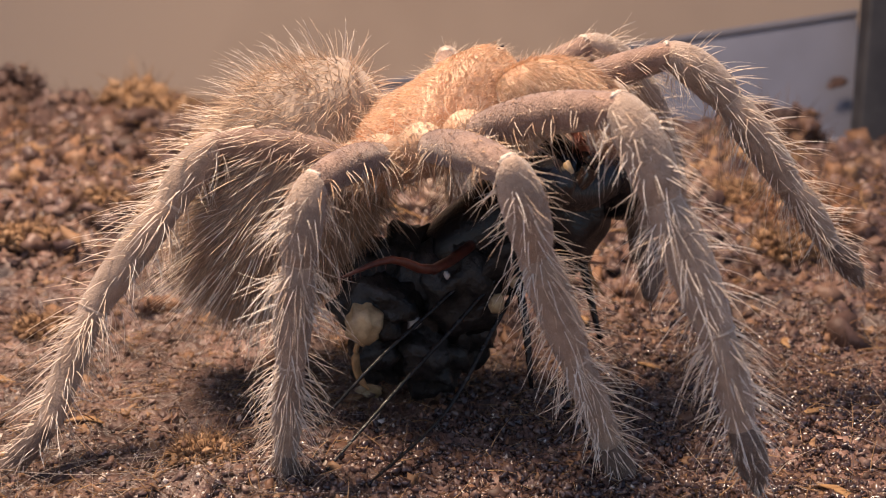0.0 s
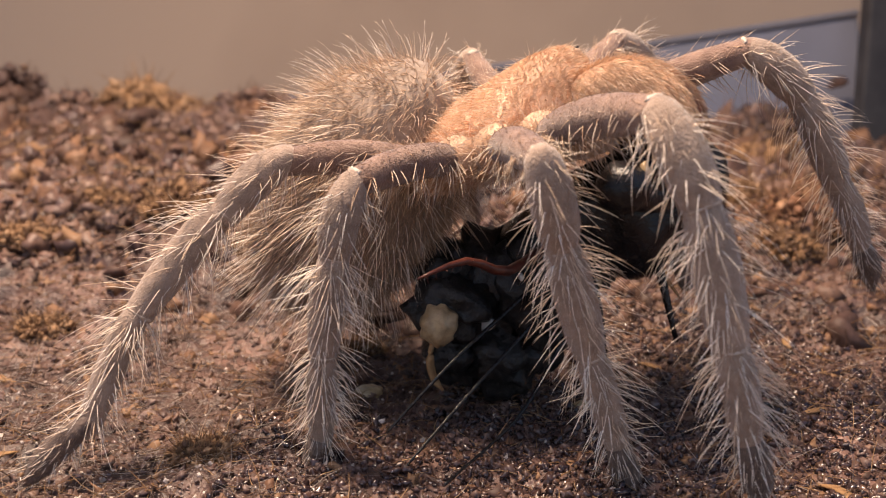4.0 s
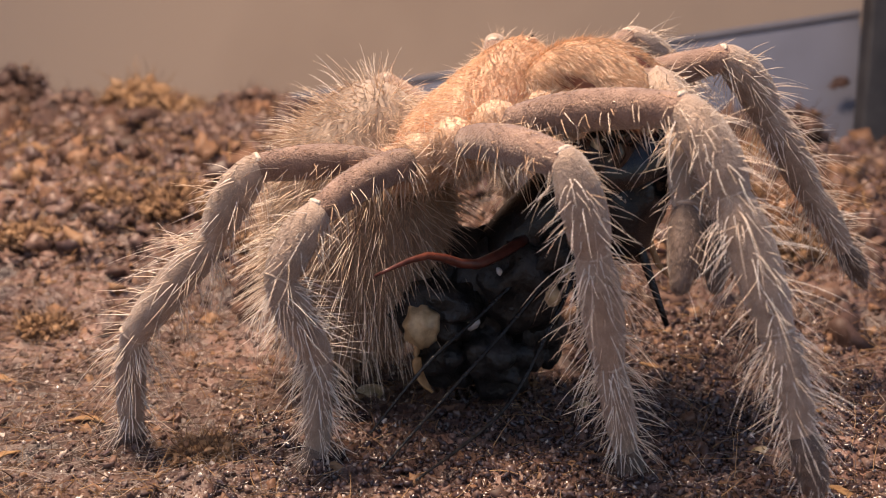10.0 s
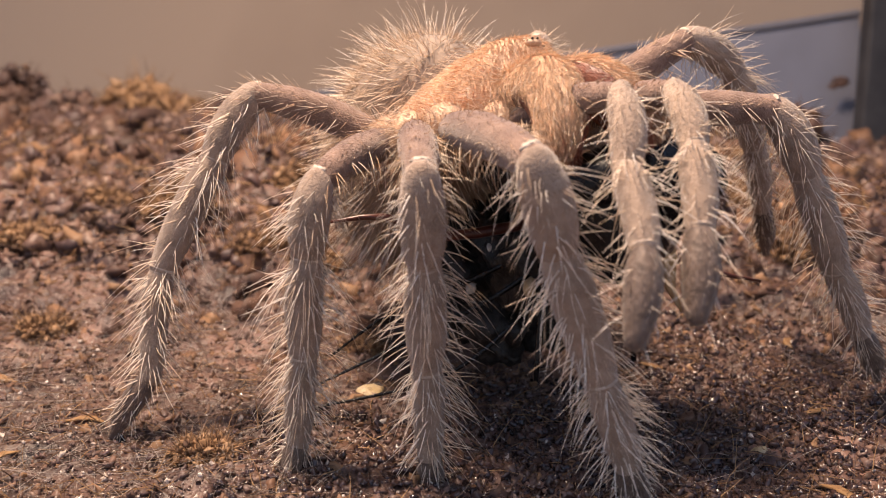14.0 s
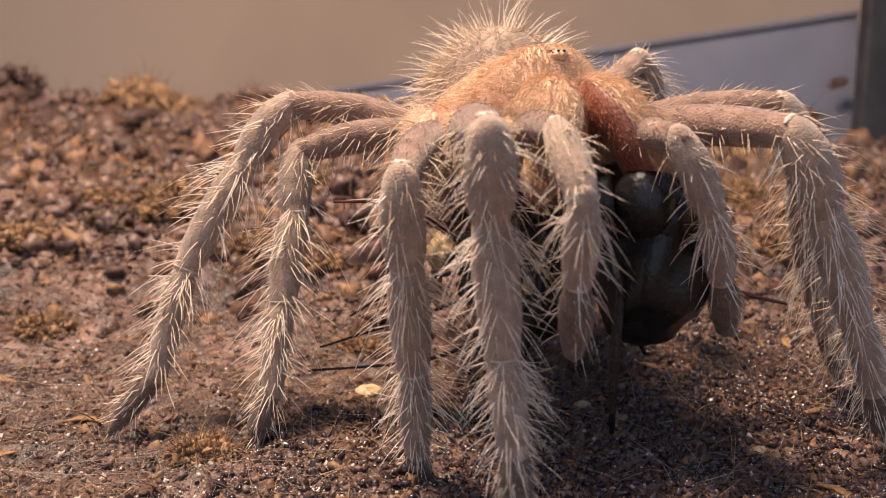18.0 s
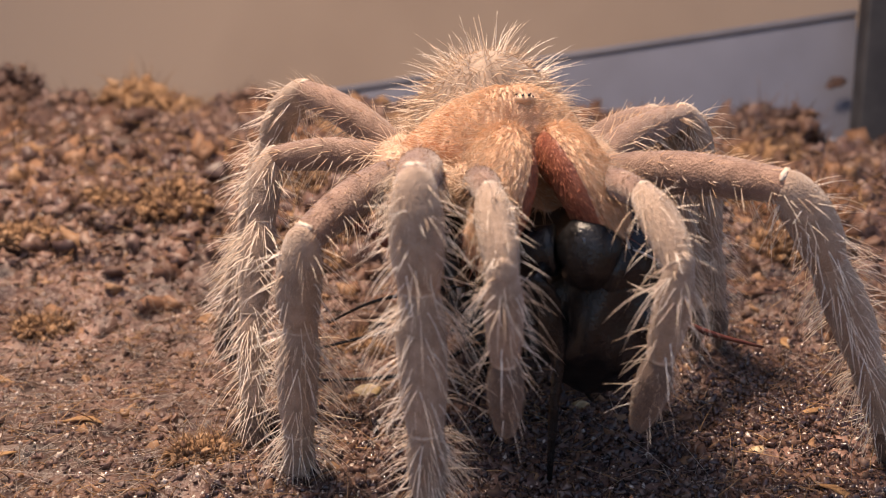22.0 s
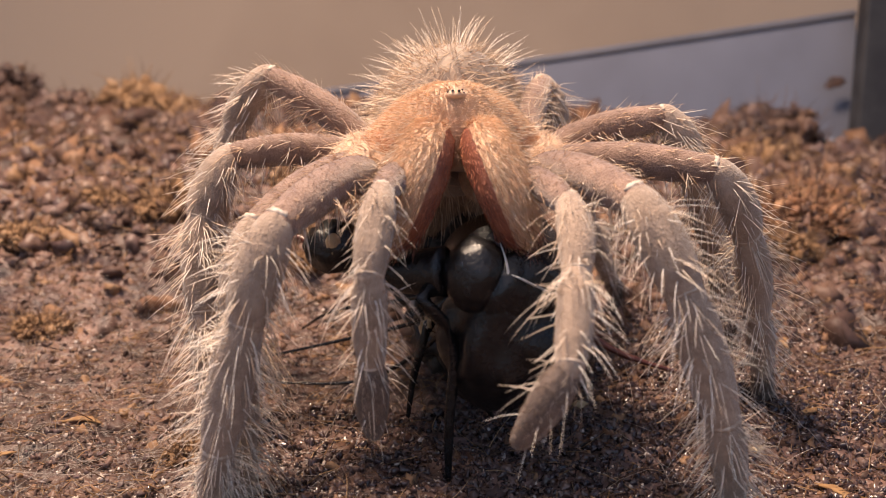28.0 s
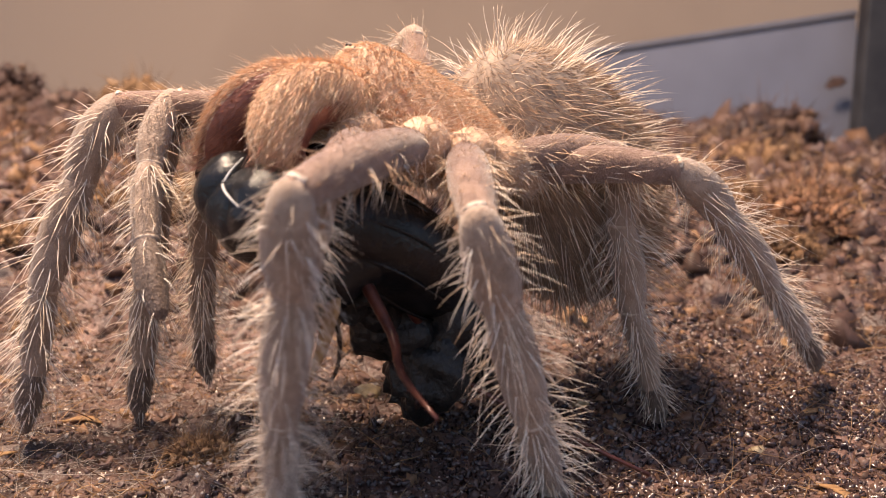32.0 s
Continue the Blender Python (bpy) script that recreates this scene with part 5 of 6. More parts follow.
    leg_rows("R2", [(0, 50.3, -12.3, -11.2, 99.9, -11.1, -5.2, 2.5), (0.5, 47.3, -10.6, -12.2, 100.3, -11.2, -5, 2.3), (1, 52.2, -7.3, -11.3, 106.3, -11.9, -6.3, 2), (1.5, 52.4, -5, -12.6, 108.6, -12.8, -7.1, 1.9), (2, 54.9, -5, -11.9, 110.4, -13.5, -8.4, 2.1), (2.5, 57.4, -4.9, -9.3, 111.9, -13, -9.3, 2.6), (3, 57.6, -5.2, -7.9, 111.3, -12.1, -9.8, 3), (3.5, 65.3, -5.2, -2.8, 112.3, -10, -10.9, 3.2), (4.5, 57, -7.1, -4.4, 105.6, -4.7, -8.7, 1.7), (5.5, 44.2, -10.4, -6.5, 94.8, 1.9, -5.6, 0.2), (6, 42.3, -10.8, -6.8, 91.3, 5.9, -5.2, -0.3), (6.5, 40.7, -12.7, -8, 88.3, 6.2, -5.7, 0.5), (7, 37.9, -13.8, -9.1, 85.7, 6, -5.8, 1.4), (7.5, 32.3, -16.5, -8.1, 82.8, 7, -5, 1.3), (8, 35.7, -16.6, -6.6, 84.7, 8.7, -5.1, 1.4), (8.5, 36.9, -17.8, -5.8, 83.5, 10.3, -3.7, 2.5), (9, 32.4, -18.2, -6.5, 80.3, 11.1, -1.7, 3.1), (9.5, 40.2, -18.6, -3.3, 84.6, 11.4, -3.3, 2.5), (10, 36.4, -20.5, -3.6, 84.5, 10.1, -3.9, 1.1), (10.5, 35.3, -25.1, -4.3, 82.4, 6.8, -4.6, 0.3), (11, 47.4, -24.9, -1.2, 88.1, 2.9, -6.6, 1.1), (11.5, 43, -23.5, -6.8, 91.4, -3.2, -6.6, 3.7), (12, 34.6, -21.3, -13.1, 93.1, -8.9, -5.7, 6.5), (12.5, 35.3, -21.1, -11.2, 99.4, -9.5, -6.8, 8.4), (13, 37.7, -21.2, -1.8, 96.1, -3.1, -5.9, 12.5), (13.5, 35.4, -15.3, 2.7, 102.2, 0.3, -9.5, 8.2), (14, 31, -15.7, 3.7, 102.8, 0.8, -12.5, 6), (14.5, 22.4, -16, 0.2, 100.8, 1.7, -11.3, 4.5), (15.5, 22.2, -12, -0.6, 101.9, 2.5, -10.7, 2.2), (16.5, 27.2, -6.4, -0.6, 104.4, 3.2, -10.3, -0.1), (17, 29.9, -7.2, -0.1, 103.1, 2.8, -9.7, -1.4), (17.5, 30.7, -8.4, 1, 100.8, 2.4, -8.9, -1.4), (18, 29, -9.1, 1.5, 98.9, 2.3, -8, -0.5), (18.5, 31.8, -8.2, 2.3, 99.3, 3.1, -6.8, 1.4), (19, 33.6, -5.5, 2.6, 102.5, 3.6, -5.5, 3.1), (19.5, 32.2, -3.5, 0.2, 105.6, 2.3, -1.7, 4.9), (20, 31.8, -2.8, -1.7, 105.5, 0.5, 3, 6.5), (20.5, 33.6, -4.5, -1.2, 106.1, -1.5, 4.2, 5.2), (21, 31.5, -3.9, -2.6, 108.1, -2.6, 4.3, 4.9), (21.5, 39.2, -5.2, 9.5, 96.4, -7.2, 3.2, 10.4), (22, 39.8, -11.5, 8.8, 86, 0.6, 6.6, 15.4), (22.5, 44.1, -13.4, 9.3, 83.2, -0.1, 4.4, 24), (23, 38, -16.1, 9.2, 85, 0.2, 3.8, 27.3), (23.5, 36.2, -17.5, 7.1, 85.5, 3.9, 3.6, 27.2), (24, 35.6, -19.9, 4.5, 84, 7.7, 3.5, 26.5), (24.5, 29.8, -19.2, 2.4, 85.7, 8.2, 1.8, 29.9), (25, 33.8, -21, 4.7, 86, 7, -1.2, 36), (25.5, 43.4, -23.5, 8.6, 82.1, 6.8, -5, 45.8), (26.5, 35.6, -16.9, 4.5, 71.4, 12.7, -3.5, 61.5), (27.5, 29.8, -11.8, -2.2, 58.8, 14.5, -3.2, 77.8), (28, 30.7, -12.4, -3.7, 56.6, 14.5, -4, 81.4), (28.5, 29.3, -10.5, 1.2, 59.3, 11.1, -5, 71.6), (29, 29.2, -5.8, 5, 63, 8.5, -1.8, 56.1), (29.5, 26.3, -7.1, 6.7, 65.5, 10.2, 1.2, 41.8), (30, 28.7, -8.5, 7.4, 66.5, 12, 3.5, 29), (30.5, 30.7, -9.7, 5.5, 68.5, 12.6, 5.4, 17.6), (31, 18.1, -4.3, 28.3, 86.7, 6.8, 3.6, 3.5), (31.5, 20.7, -4.1, 21.3, 85.6, 4.9, 2.1, -0.6), (32, 22.3, 0.8, 14, 87.5, 8.6, 1.4, -2.2)])
    leg_rows("R1", [(0, 35.3, -3.6, -4.7, 78.6, 1, 9.8, -0.4), (0.5, 32.2, -2.9, -4.8, 78.4, 1.5, 9, -1.4), (1, 37.6, -0.7, -6.6, 82.8, 2.8, 7.7, -3), (1.5, 38.2, 1.3, -8.2, 84, 4, 6.2, -4.3), (2, 41, 0.5, -8.8, 84.3, 5.9, 4.2, -5.2), (2.5, 43, 0.3, -7.1, 82.8, 10.4, 3.2, -4.5), (3, 42.9, -0, -5.7, 79.4, 14.9, 2.5, -3.5), (3.5, 49.7, -0.7, -3, 77.9, 20.1, 1.8, -2.6), (4.5, 43, -3.4, -2.3, 74.6, 19, 3.2, -1.8), (5.5, 30, -7.5, -0.2, 70.1, 15.7, 5.4, -1), (6, 28.6, -7.8, -0.5, 69.9, 15.1, 6.5, -0.6), (6.5, 27.4, -10.1, -1.2, 67.9, 12.7, 8.2, -0.2), (7, 24.6, -11.9, -1.1, 66.1, 9.9, 9.8, 0.2), (7.5, 16, -14.6, 2.5, 67, 8.3, 8.8, -0), (8, 20.4, -13.8, 0.7, 72.7, 7.8, 7.2, -0.2), (8.5, 20, -14.1, 2.3, 65.1, 4.3, 6.4, 1.1), (9, 14.2, -16.7, 3.3, 59.7, 8.6, 6.8, 0), (9.5, 23.4, -15.3, 0, 65, 10.3, 5.6, -0.3), (10, 16.8, -15.7, 3, 64.9, 10.6, 5.1, -0.7), (10.5, 14.9, -19.2, 3.4, 60.6, 10.9, 5.1, -1.7), (11, 30.4, -17.3, -2.9, 63.7, 14.1, 4.1, -2.9), (11.5, 34.2, -16.5, -7.7, 67.3, 16.2, 4.8, -2.1), (12, 27.1, -14.7, -11.9, 77.5, 4.2, 2.5, -1.5), (12.5, 28.1, -13.7, -15.2, 91, -5.5, 0.2, -2.3), (13, 21.7, -10, -17, 94, -7.5, 0.4, -0.9), (13.5, 20.3, -13.7, -16.7, 95.4, -10.1, 3, 9), (14, 14.7, -13.8, -17.5, 98.2, -12.7, 2.5, 11.7), (14.5, 12.3, -14.8, -21.7, 99.1, -16.4, -0.3, 11.5), (15.5, 9.7, -7.7, -19.6, 105.1, -15.5, -5.1, 7.9), (16.5, 12.7, 0.9, -16.9, 113.5, -15.6, -10.1, 4.5), (17, 13.8, 3.1, -13.3, 119.3, -21.4, -11.7, 4.1), (17.5, 15.6, 2.9, -9.2, 122.2, -24.1, -13.5, 4.7), (18, 15, 3.2, -5.3, 122.6, -24.9, -12.4, 6.1), (18.5, 19.4, 4.2, 3, 121.6, -26.4, -7.5, 8.8), (19, 21.8, -0.4, 4.1, 112, -18.1, 4.9, 12.9), (19.5, 20.6, 5.5, 2, 117.5, -17.1, 1.9, 12), (20, 18.9, 3.2, -0.9, 110.5, -13, 7.9, 17.2), (20.5, 19.8, 2.5, -1.2, 106, -10, 11.8, 17.1), (21, 17.3, 4.2, -2.5, 102.7, -6.5, 15.2, 15.6), (21.5, 15.6, 7.9, -2.5, 101.4, -1.9, 16.5, 12.8), (22, 13.5, 8.2, -2.6, 99.5, 1, 17.1, 10.5), (22.5, 15.8, 7.6, -3.3, 99.1, 1.1, 16.8, 10), (23, 11.7, 3.7, -4.9, 101.1, -3.2, 15.9, 10.8), (23.5, 14, -1.2, -2.8, 108.5, -10.1, 10.1, 11.4), (24, 16.6, 3.5, -0.9, 125.1, -19.9, -5.5, 15.7), (24.5, 19.1, -0.3, -1.2, 115.2, -11.7, 1.8, 15.9), (25, 19.2, -0.9, 2.2, 111.2, -7.9, 4.5, 15.1), (25.5, 23.2, -1.4, 6.3, 104.8, -3.1, 6.6, 14.5), (26.5, 21.2, -2.3, 11, 91.2, 6, 11.3, 15.5), (27.5, 19.4, -4.5, 15.1, 73.9, 11, 16.4, 18.8), (28, 20.1, -4.9, 14.7, 71, 12.9, 16.6, 18.7), (28.5, 19.3, 4.6, 14.8, 77.3, 8.7, 8.6, 13.2), (29, 21.3, -1, 20.8, 70.9, 9.5, 9.8, 12), (29.5, 19.2, -1.9, 19.4, 70.7, 7, 9.9, 10.7), (30, 21.3, -7, 20.8, 66.7, 5.6, 10.4, 9.5), (30.5, 21, -7.9, 17.2, 68.9, 11, 10.8, 7.6), (31, 17.1, -9.5, 13, 73.8, 8.6, 16.3, 7), (31.5, 34.3, -1.1, 4.1, 71.4, 5.3, 9, -1.5), (32, 33.3, -3.5, 5.6, 70, 6.8, 12.1, -2.4)])
    leg_rows("RP", [(0, -47.4, 2.2, 4.6, 87.6, 16.2, 10.4), (0.5, -45.4, 5.1, 5.3, 87.8, 16.3, 10.5), (1, -53.8, 9.1, 4.6, 91.5, 16.8, 10.6), (1.5, -56.5, 12.9, 6.2, 93, 16.9, 10.8), (2, -62.1, 13.2, 6.8, 94, 16.6, 10.8), (2.5, -67.7, 12.4, 6.4, 94.7, 16.3, 10.9), (3, -70.5, 11.4, 6.8, 94.2, 15.8, 10.8), (3.5, -81.8, 10.3, 3.8, 94.7, 15.3, 10.3), (4.5, -68.6, 7, 5.9, 91, 15.1, 10.1), (5.5, -49.3, 2.9, 8.5, 85.2, 14.6, 9.1), (6, -47.6, 2.8, 7.2, 83, 15.5, 8.1), (6.5, -32.5, -0.1, 4.3, 76.8, 18.3, 7), (7, -12.5, -2.5, -0.5, 66.7, 24.8, 7.2), (7.5, -10.9, -5.5, -2.8, 62.2, 27.8, 6.8), (8, -26.1, -4.8, -4.5, 69.3, 25.2, 4.4), (8.5, -32.2, -5.8, -5.3, 69.4, 26.2, 3.9), (9, -21.4, -6.3, -5.5, 65.7, 29.4, 4.6), (9.5, -43.1, -4.8, -3.4, 72.3, 27.1, 4.5), (10, -42.7, -4.6, -1.8, 73.9, 25.5, 5), (10.5, -33.6, -9.5, 0.5, 70.7, 23.5, 5.8), (11, -51.3, -7.2, -1.2, 75.5, 21, 6.9), (11.5, -58.7, -3, -1.2, 75.9, 18.2, 8.6), (12, -55.5, 0.5, -5.9, 77, 12.1, 8.2), (12.5, 15.3, -0.9, -20.1, 94.2, 13.1, 9.1), (13, 11.8, 0.8, -17.3, 92.1, 11.9, 12.2), (13.5, 0.2, 2.7, 22, 69, -1.9, 17.8), (14, -7.3, 2.5, 26.6, 73.8, -8.4, 19.4), (14.5, -20.4, 0.1, 31.6, 72.2, -5.1, 16.6), (15.5, -12.8, 2.6, 24.1, 59.9, 5.6, 25.4), (16.5, 1.6, 5.8, 9.3, 43.8, 29.9, 30.2), (17, 9.1, 5.6, -9, 53.6, 60, 7.6), (17.5, 11.1, 5.4, -7.8, 51, 68.9, -0.6), (18, 9.9, 5.7, -5.7, 49, 72.9, -2.1), (18.5, 12, 4.6, -4.9, 45.5, 74, -0.6), (19, 13.9, 5.9, -4.4, 44.5, 74.5, 1.6), (19.5, 13.6, 7.1, -5.9, 46.6, 73.2, 3), (20, 12.9, 7.7, -7.3, 47, 71.6, 4), (20.5, 13.4, 6.1, -6.1, 46, 70, 2), (21, 10, 7.7, -5.2, 46, 68.4, -0.1), (21.5, 9.7, 9.6, -5, 46.5, 69, 0.6), (22, 8.9, 7, -4.7, 44.9, 68.7, 1.1), (22.5, 11.5, 7.2, -6.1, 44.6, 70.6, 0.5), (23, 6.4, 3.4, -7.6, 43.4, 70.8, -0.8), (23.5, 9.8, 3.2, -10, 43.8, 71.9, -0.9), (24, 13.4, 2.2, -11.9, 43.8, 72, -0.7), (24.5, 13, 1.6, -10.6, 42.8, 69.9, 0), (25, 12.9, 0.6, -7.9, 44.2, 68, 1.3), (25.5, 17.5, -0.3, -4.9, 45.2, 66.2, 2.3), (26.5, 13.1, 1.9, -1.8, 46.7, 64.7, 1.4), (27.5, 7.7, 4.1, 1.9, 50.4, 57.6, -0.5), (28, 8.4, 4, 1.9, 53, 52.8, 2.1), (28.5, 7.4, 4.6, 2.4, 54.2, 47.1, 11.3), (29, 11, 7.6, -11.5, 46.1, 18.8, 29.6), (29.5, 8.5, 7.8, -16.1, 54.2, 9.2, 32.4), (30, 11.3, 8.2, -21.7, 64.3, 4, 26.5), (30.5, 15.1, 7.2, -27.6, 74.1, -5.4, 21.2), (31, 15.8, 2.7, -33.3, 80.7, -5.4, 12.8), (31.5, 49.6, 3.3, -29.9, 98.4, 8.8, 10.4), (32, 47.9, 2.1, -27.2, 98.8, 12.1, 11.4)])
    leg_rows("L1", [(0, 1.7, 7.5, 11.2, 63.4, 12.9, 1.6, -4.3), (0.5, 0.7, 9.3, 9.4, 59.5, 16.5, 2.5, -0.5), (1, 4.7, 10.1, 10.3, 61.3, 19.3, 4.8, 2), (1.5, 1.6, 14.7, 15.3, 63, 21.3, 0.7, 2), (2, 1.3, 14.6, 18.7, 64.2, 23.1, -0.4, 2.5), (2.5, 0.3, 13, 21.5, 63.4, 25.5, 0.2, 3.2), (3, -1, 11.6, 23.4, 60.1, 28.3, 2, 4), (3.5, -0, 9.6, 26.3, 66.8, 25.7, 1.3, 3.3), (4.5, 5.3, 7, 16.5, 66.3, 19.4, 3.5, 3.3), (5.5, 1.7, 4.9, 15.9, 64.3, 14.9, -0.4, 2.3), (6, 4, 4.1, 17, 63.1, 15.1, -0.4, 2.2), (6.5, 5.4, 0.6, 11.4, 57.4, 16, 3.8, 3.2), (7, 1.9, -0.1, 10.9, 54.1, 15.8, 0.2, 2.3), (7.5, 4.4, -3.8, 10.5, 50.3, 17.3, 5.7, 3.9), (8, 7.1, -3.3, 19.9, 60.7, 10.8, -0.4, 1.9), (8.5, 14.8, -3.4, 16.1, 65.5, 7.6, 1.9, 2.6), (9, 8.5, -2.8, 19, 62.9, 9.2, -0.3, 2), (9.5, 23.4, -2.3, 15.6, 70.1, 5, 1.4, 2.2), (10, 16.7, -2.4, 23.4, 72.3, 4.6, -2, 0.8), (10.5, 12, -5.6, 20.7, 63.5, 13, 5.7, 3.2), (11, 17.1, -2.2, 25.7, 73.3, 8.1, 1.8, 1.9), (11.5, 22.8, 0.6, 22.7, 70.8, 9.9, 5.5, 3.1), (12, 17.8, 3, 31.1, 67.9, 12.5, 3.9, 3.2), (12.5, 27.1, 7.2, 27.1, 71.3, 11.7, 5.1, 3.5), (13, 27.1, 8.9, 34.6, 73.4, 10.7, 0.9, 2.8), (13.5, 40.3, 10.8, 32.1, 75.1, 6.7, -2.3, 2), (14, 55.6, -2, 18, 65.3, 5.4, -3.4, 1.6), (14.5, 45.3, -2.7, 24.2, 64.9, 9.8, -3.2, -1.5), (15.5, 41.3, -0.2, 22.3, 66.7, 13.9, -3, -4.7), (16.5, 37.7, 3.5, 17.5, 68.8, 16.6, -3.2, -7), (17, 31.9, 3.1, 18.2, 71.9, 15.7, -3.2, -6.7), (17.5, 21.3, 2.4, 24.7, 80.5, 9, -1.5, -1.7), (18, 18.2, 1.5, 27.4, 85.4, 3.7, 1.6, 1.9), (18.5, 18.7, 2.1, 28.8, 85.2, 5.6, 2.3, 3.5), (19, 21.1, 4, 29.7, 83.7, 8.7, 2, 4.2), (19.5, 25.5, 4, 29.7, 79.9, 10.3, 0.7, 4.5), (20, 26.3, 4.3, 30.3, 78.8, 12, -0, 4.8), (20.5, 26.2, 2.6, 30.9, 77.2, 12.4, 0.3, 5.2), (21, 33.7, 2.2, 29.2, 72, 11.8, 0.6, 5.3), (21.5, 30.9, 5.1, 30.2, 78.2, 9, 2.3, 5.5), (22, 32.5, 3.8, 30.2, 78, 5.5, 4, 5.1), (22.5, 28.1, 4.2, 31.2, 82.4, 4.8, 1.4, 2.3), (23, 40.9, -0.6, 27.5, 71.8, 4.5, -2.8, -2.2), (23.5, 37.4, 7, 9.3, 67.6, 16.1, 5.2, -2.8), (24, 26.2, 0, 11.5, 66.5, 20.6, -4.7, -2.8), (24.5, 36.9, -0.8, 6.9, 63.1, 17.8, -5.5, -1.4), (25, 35.9, -1.6, 8, 65.1, 17, -6, -1.1), (25.5, 25.2, -2.2, 13.2, 69.4, 16.7, -6.3, 0.3), (26.5, 16.3, -0.5, 19.9, 71.4, 19.9, 0.6, 6.2), (27.5, 16.1, 1.7, 19.3, 65.5, 23.9, 13.3, 13.8), (28, 16.3, 1.2, 18.9, 63.4, 23.3, 15, 15.1), (28.5, 18.8, -2.9, 20.5, 66.8, 20.9, 15.2, 13.5), (29, 17.3, -5.1, 22.9, 73.3, 16.7, 15.1, 11.5), (29.5, 23.1, -7, 23.6, 81.3, 10.3, 13.5, 9.6), (30, 11, -0.3, -6.1, 84.1, 12.4, 19.5, 11.3), (30.5, 14, -3.1, 1.6, 98.8, -0.2, 17.1, 10), (31, 23.4, -6.6, 6.3, 109.1, -6.3, 11.3, 7.3), (31.5, 33.1, -8.8, 10.4, 104.4, 3.3, 12.7, 7.7), (32, 28.3, -17.8, -8, 105.1, -10.3, 8.8, 6.8)])
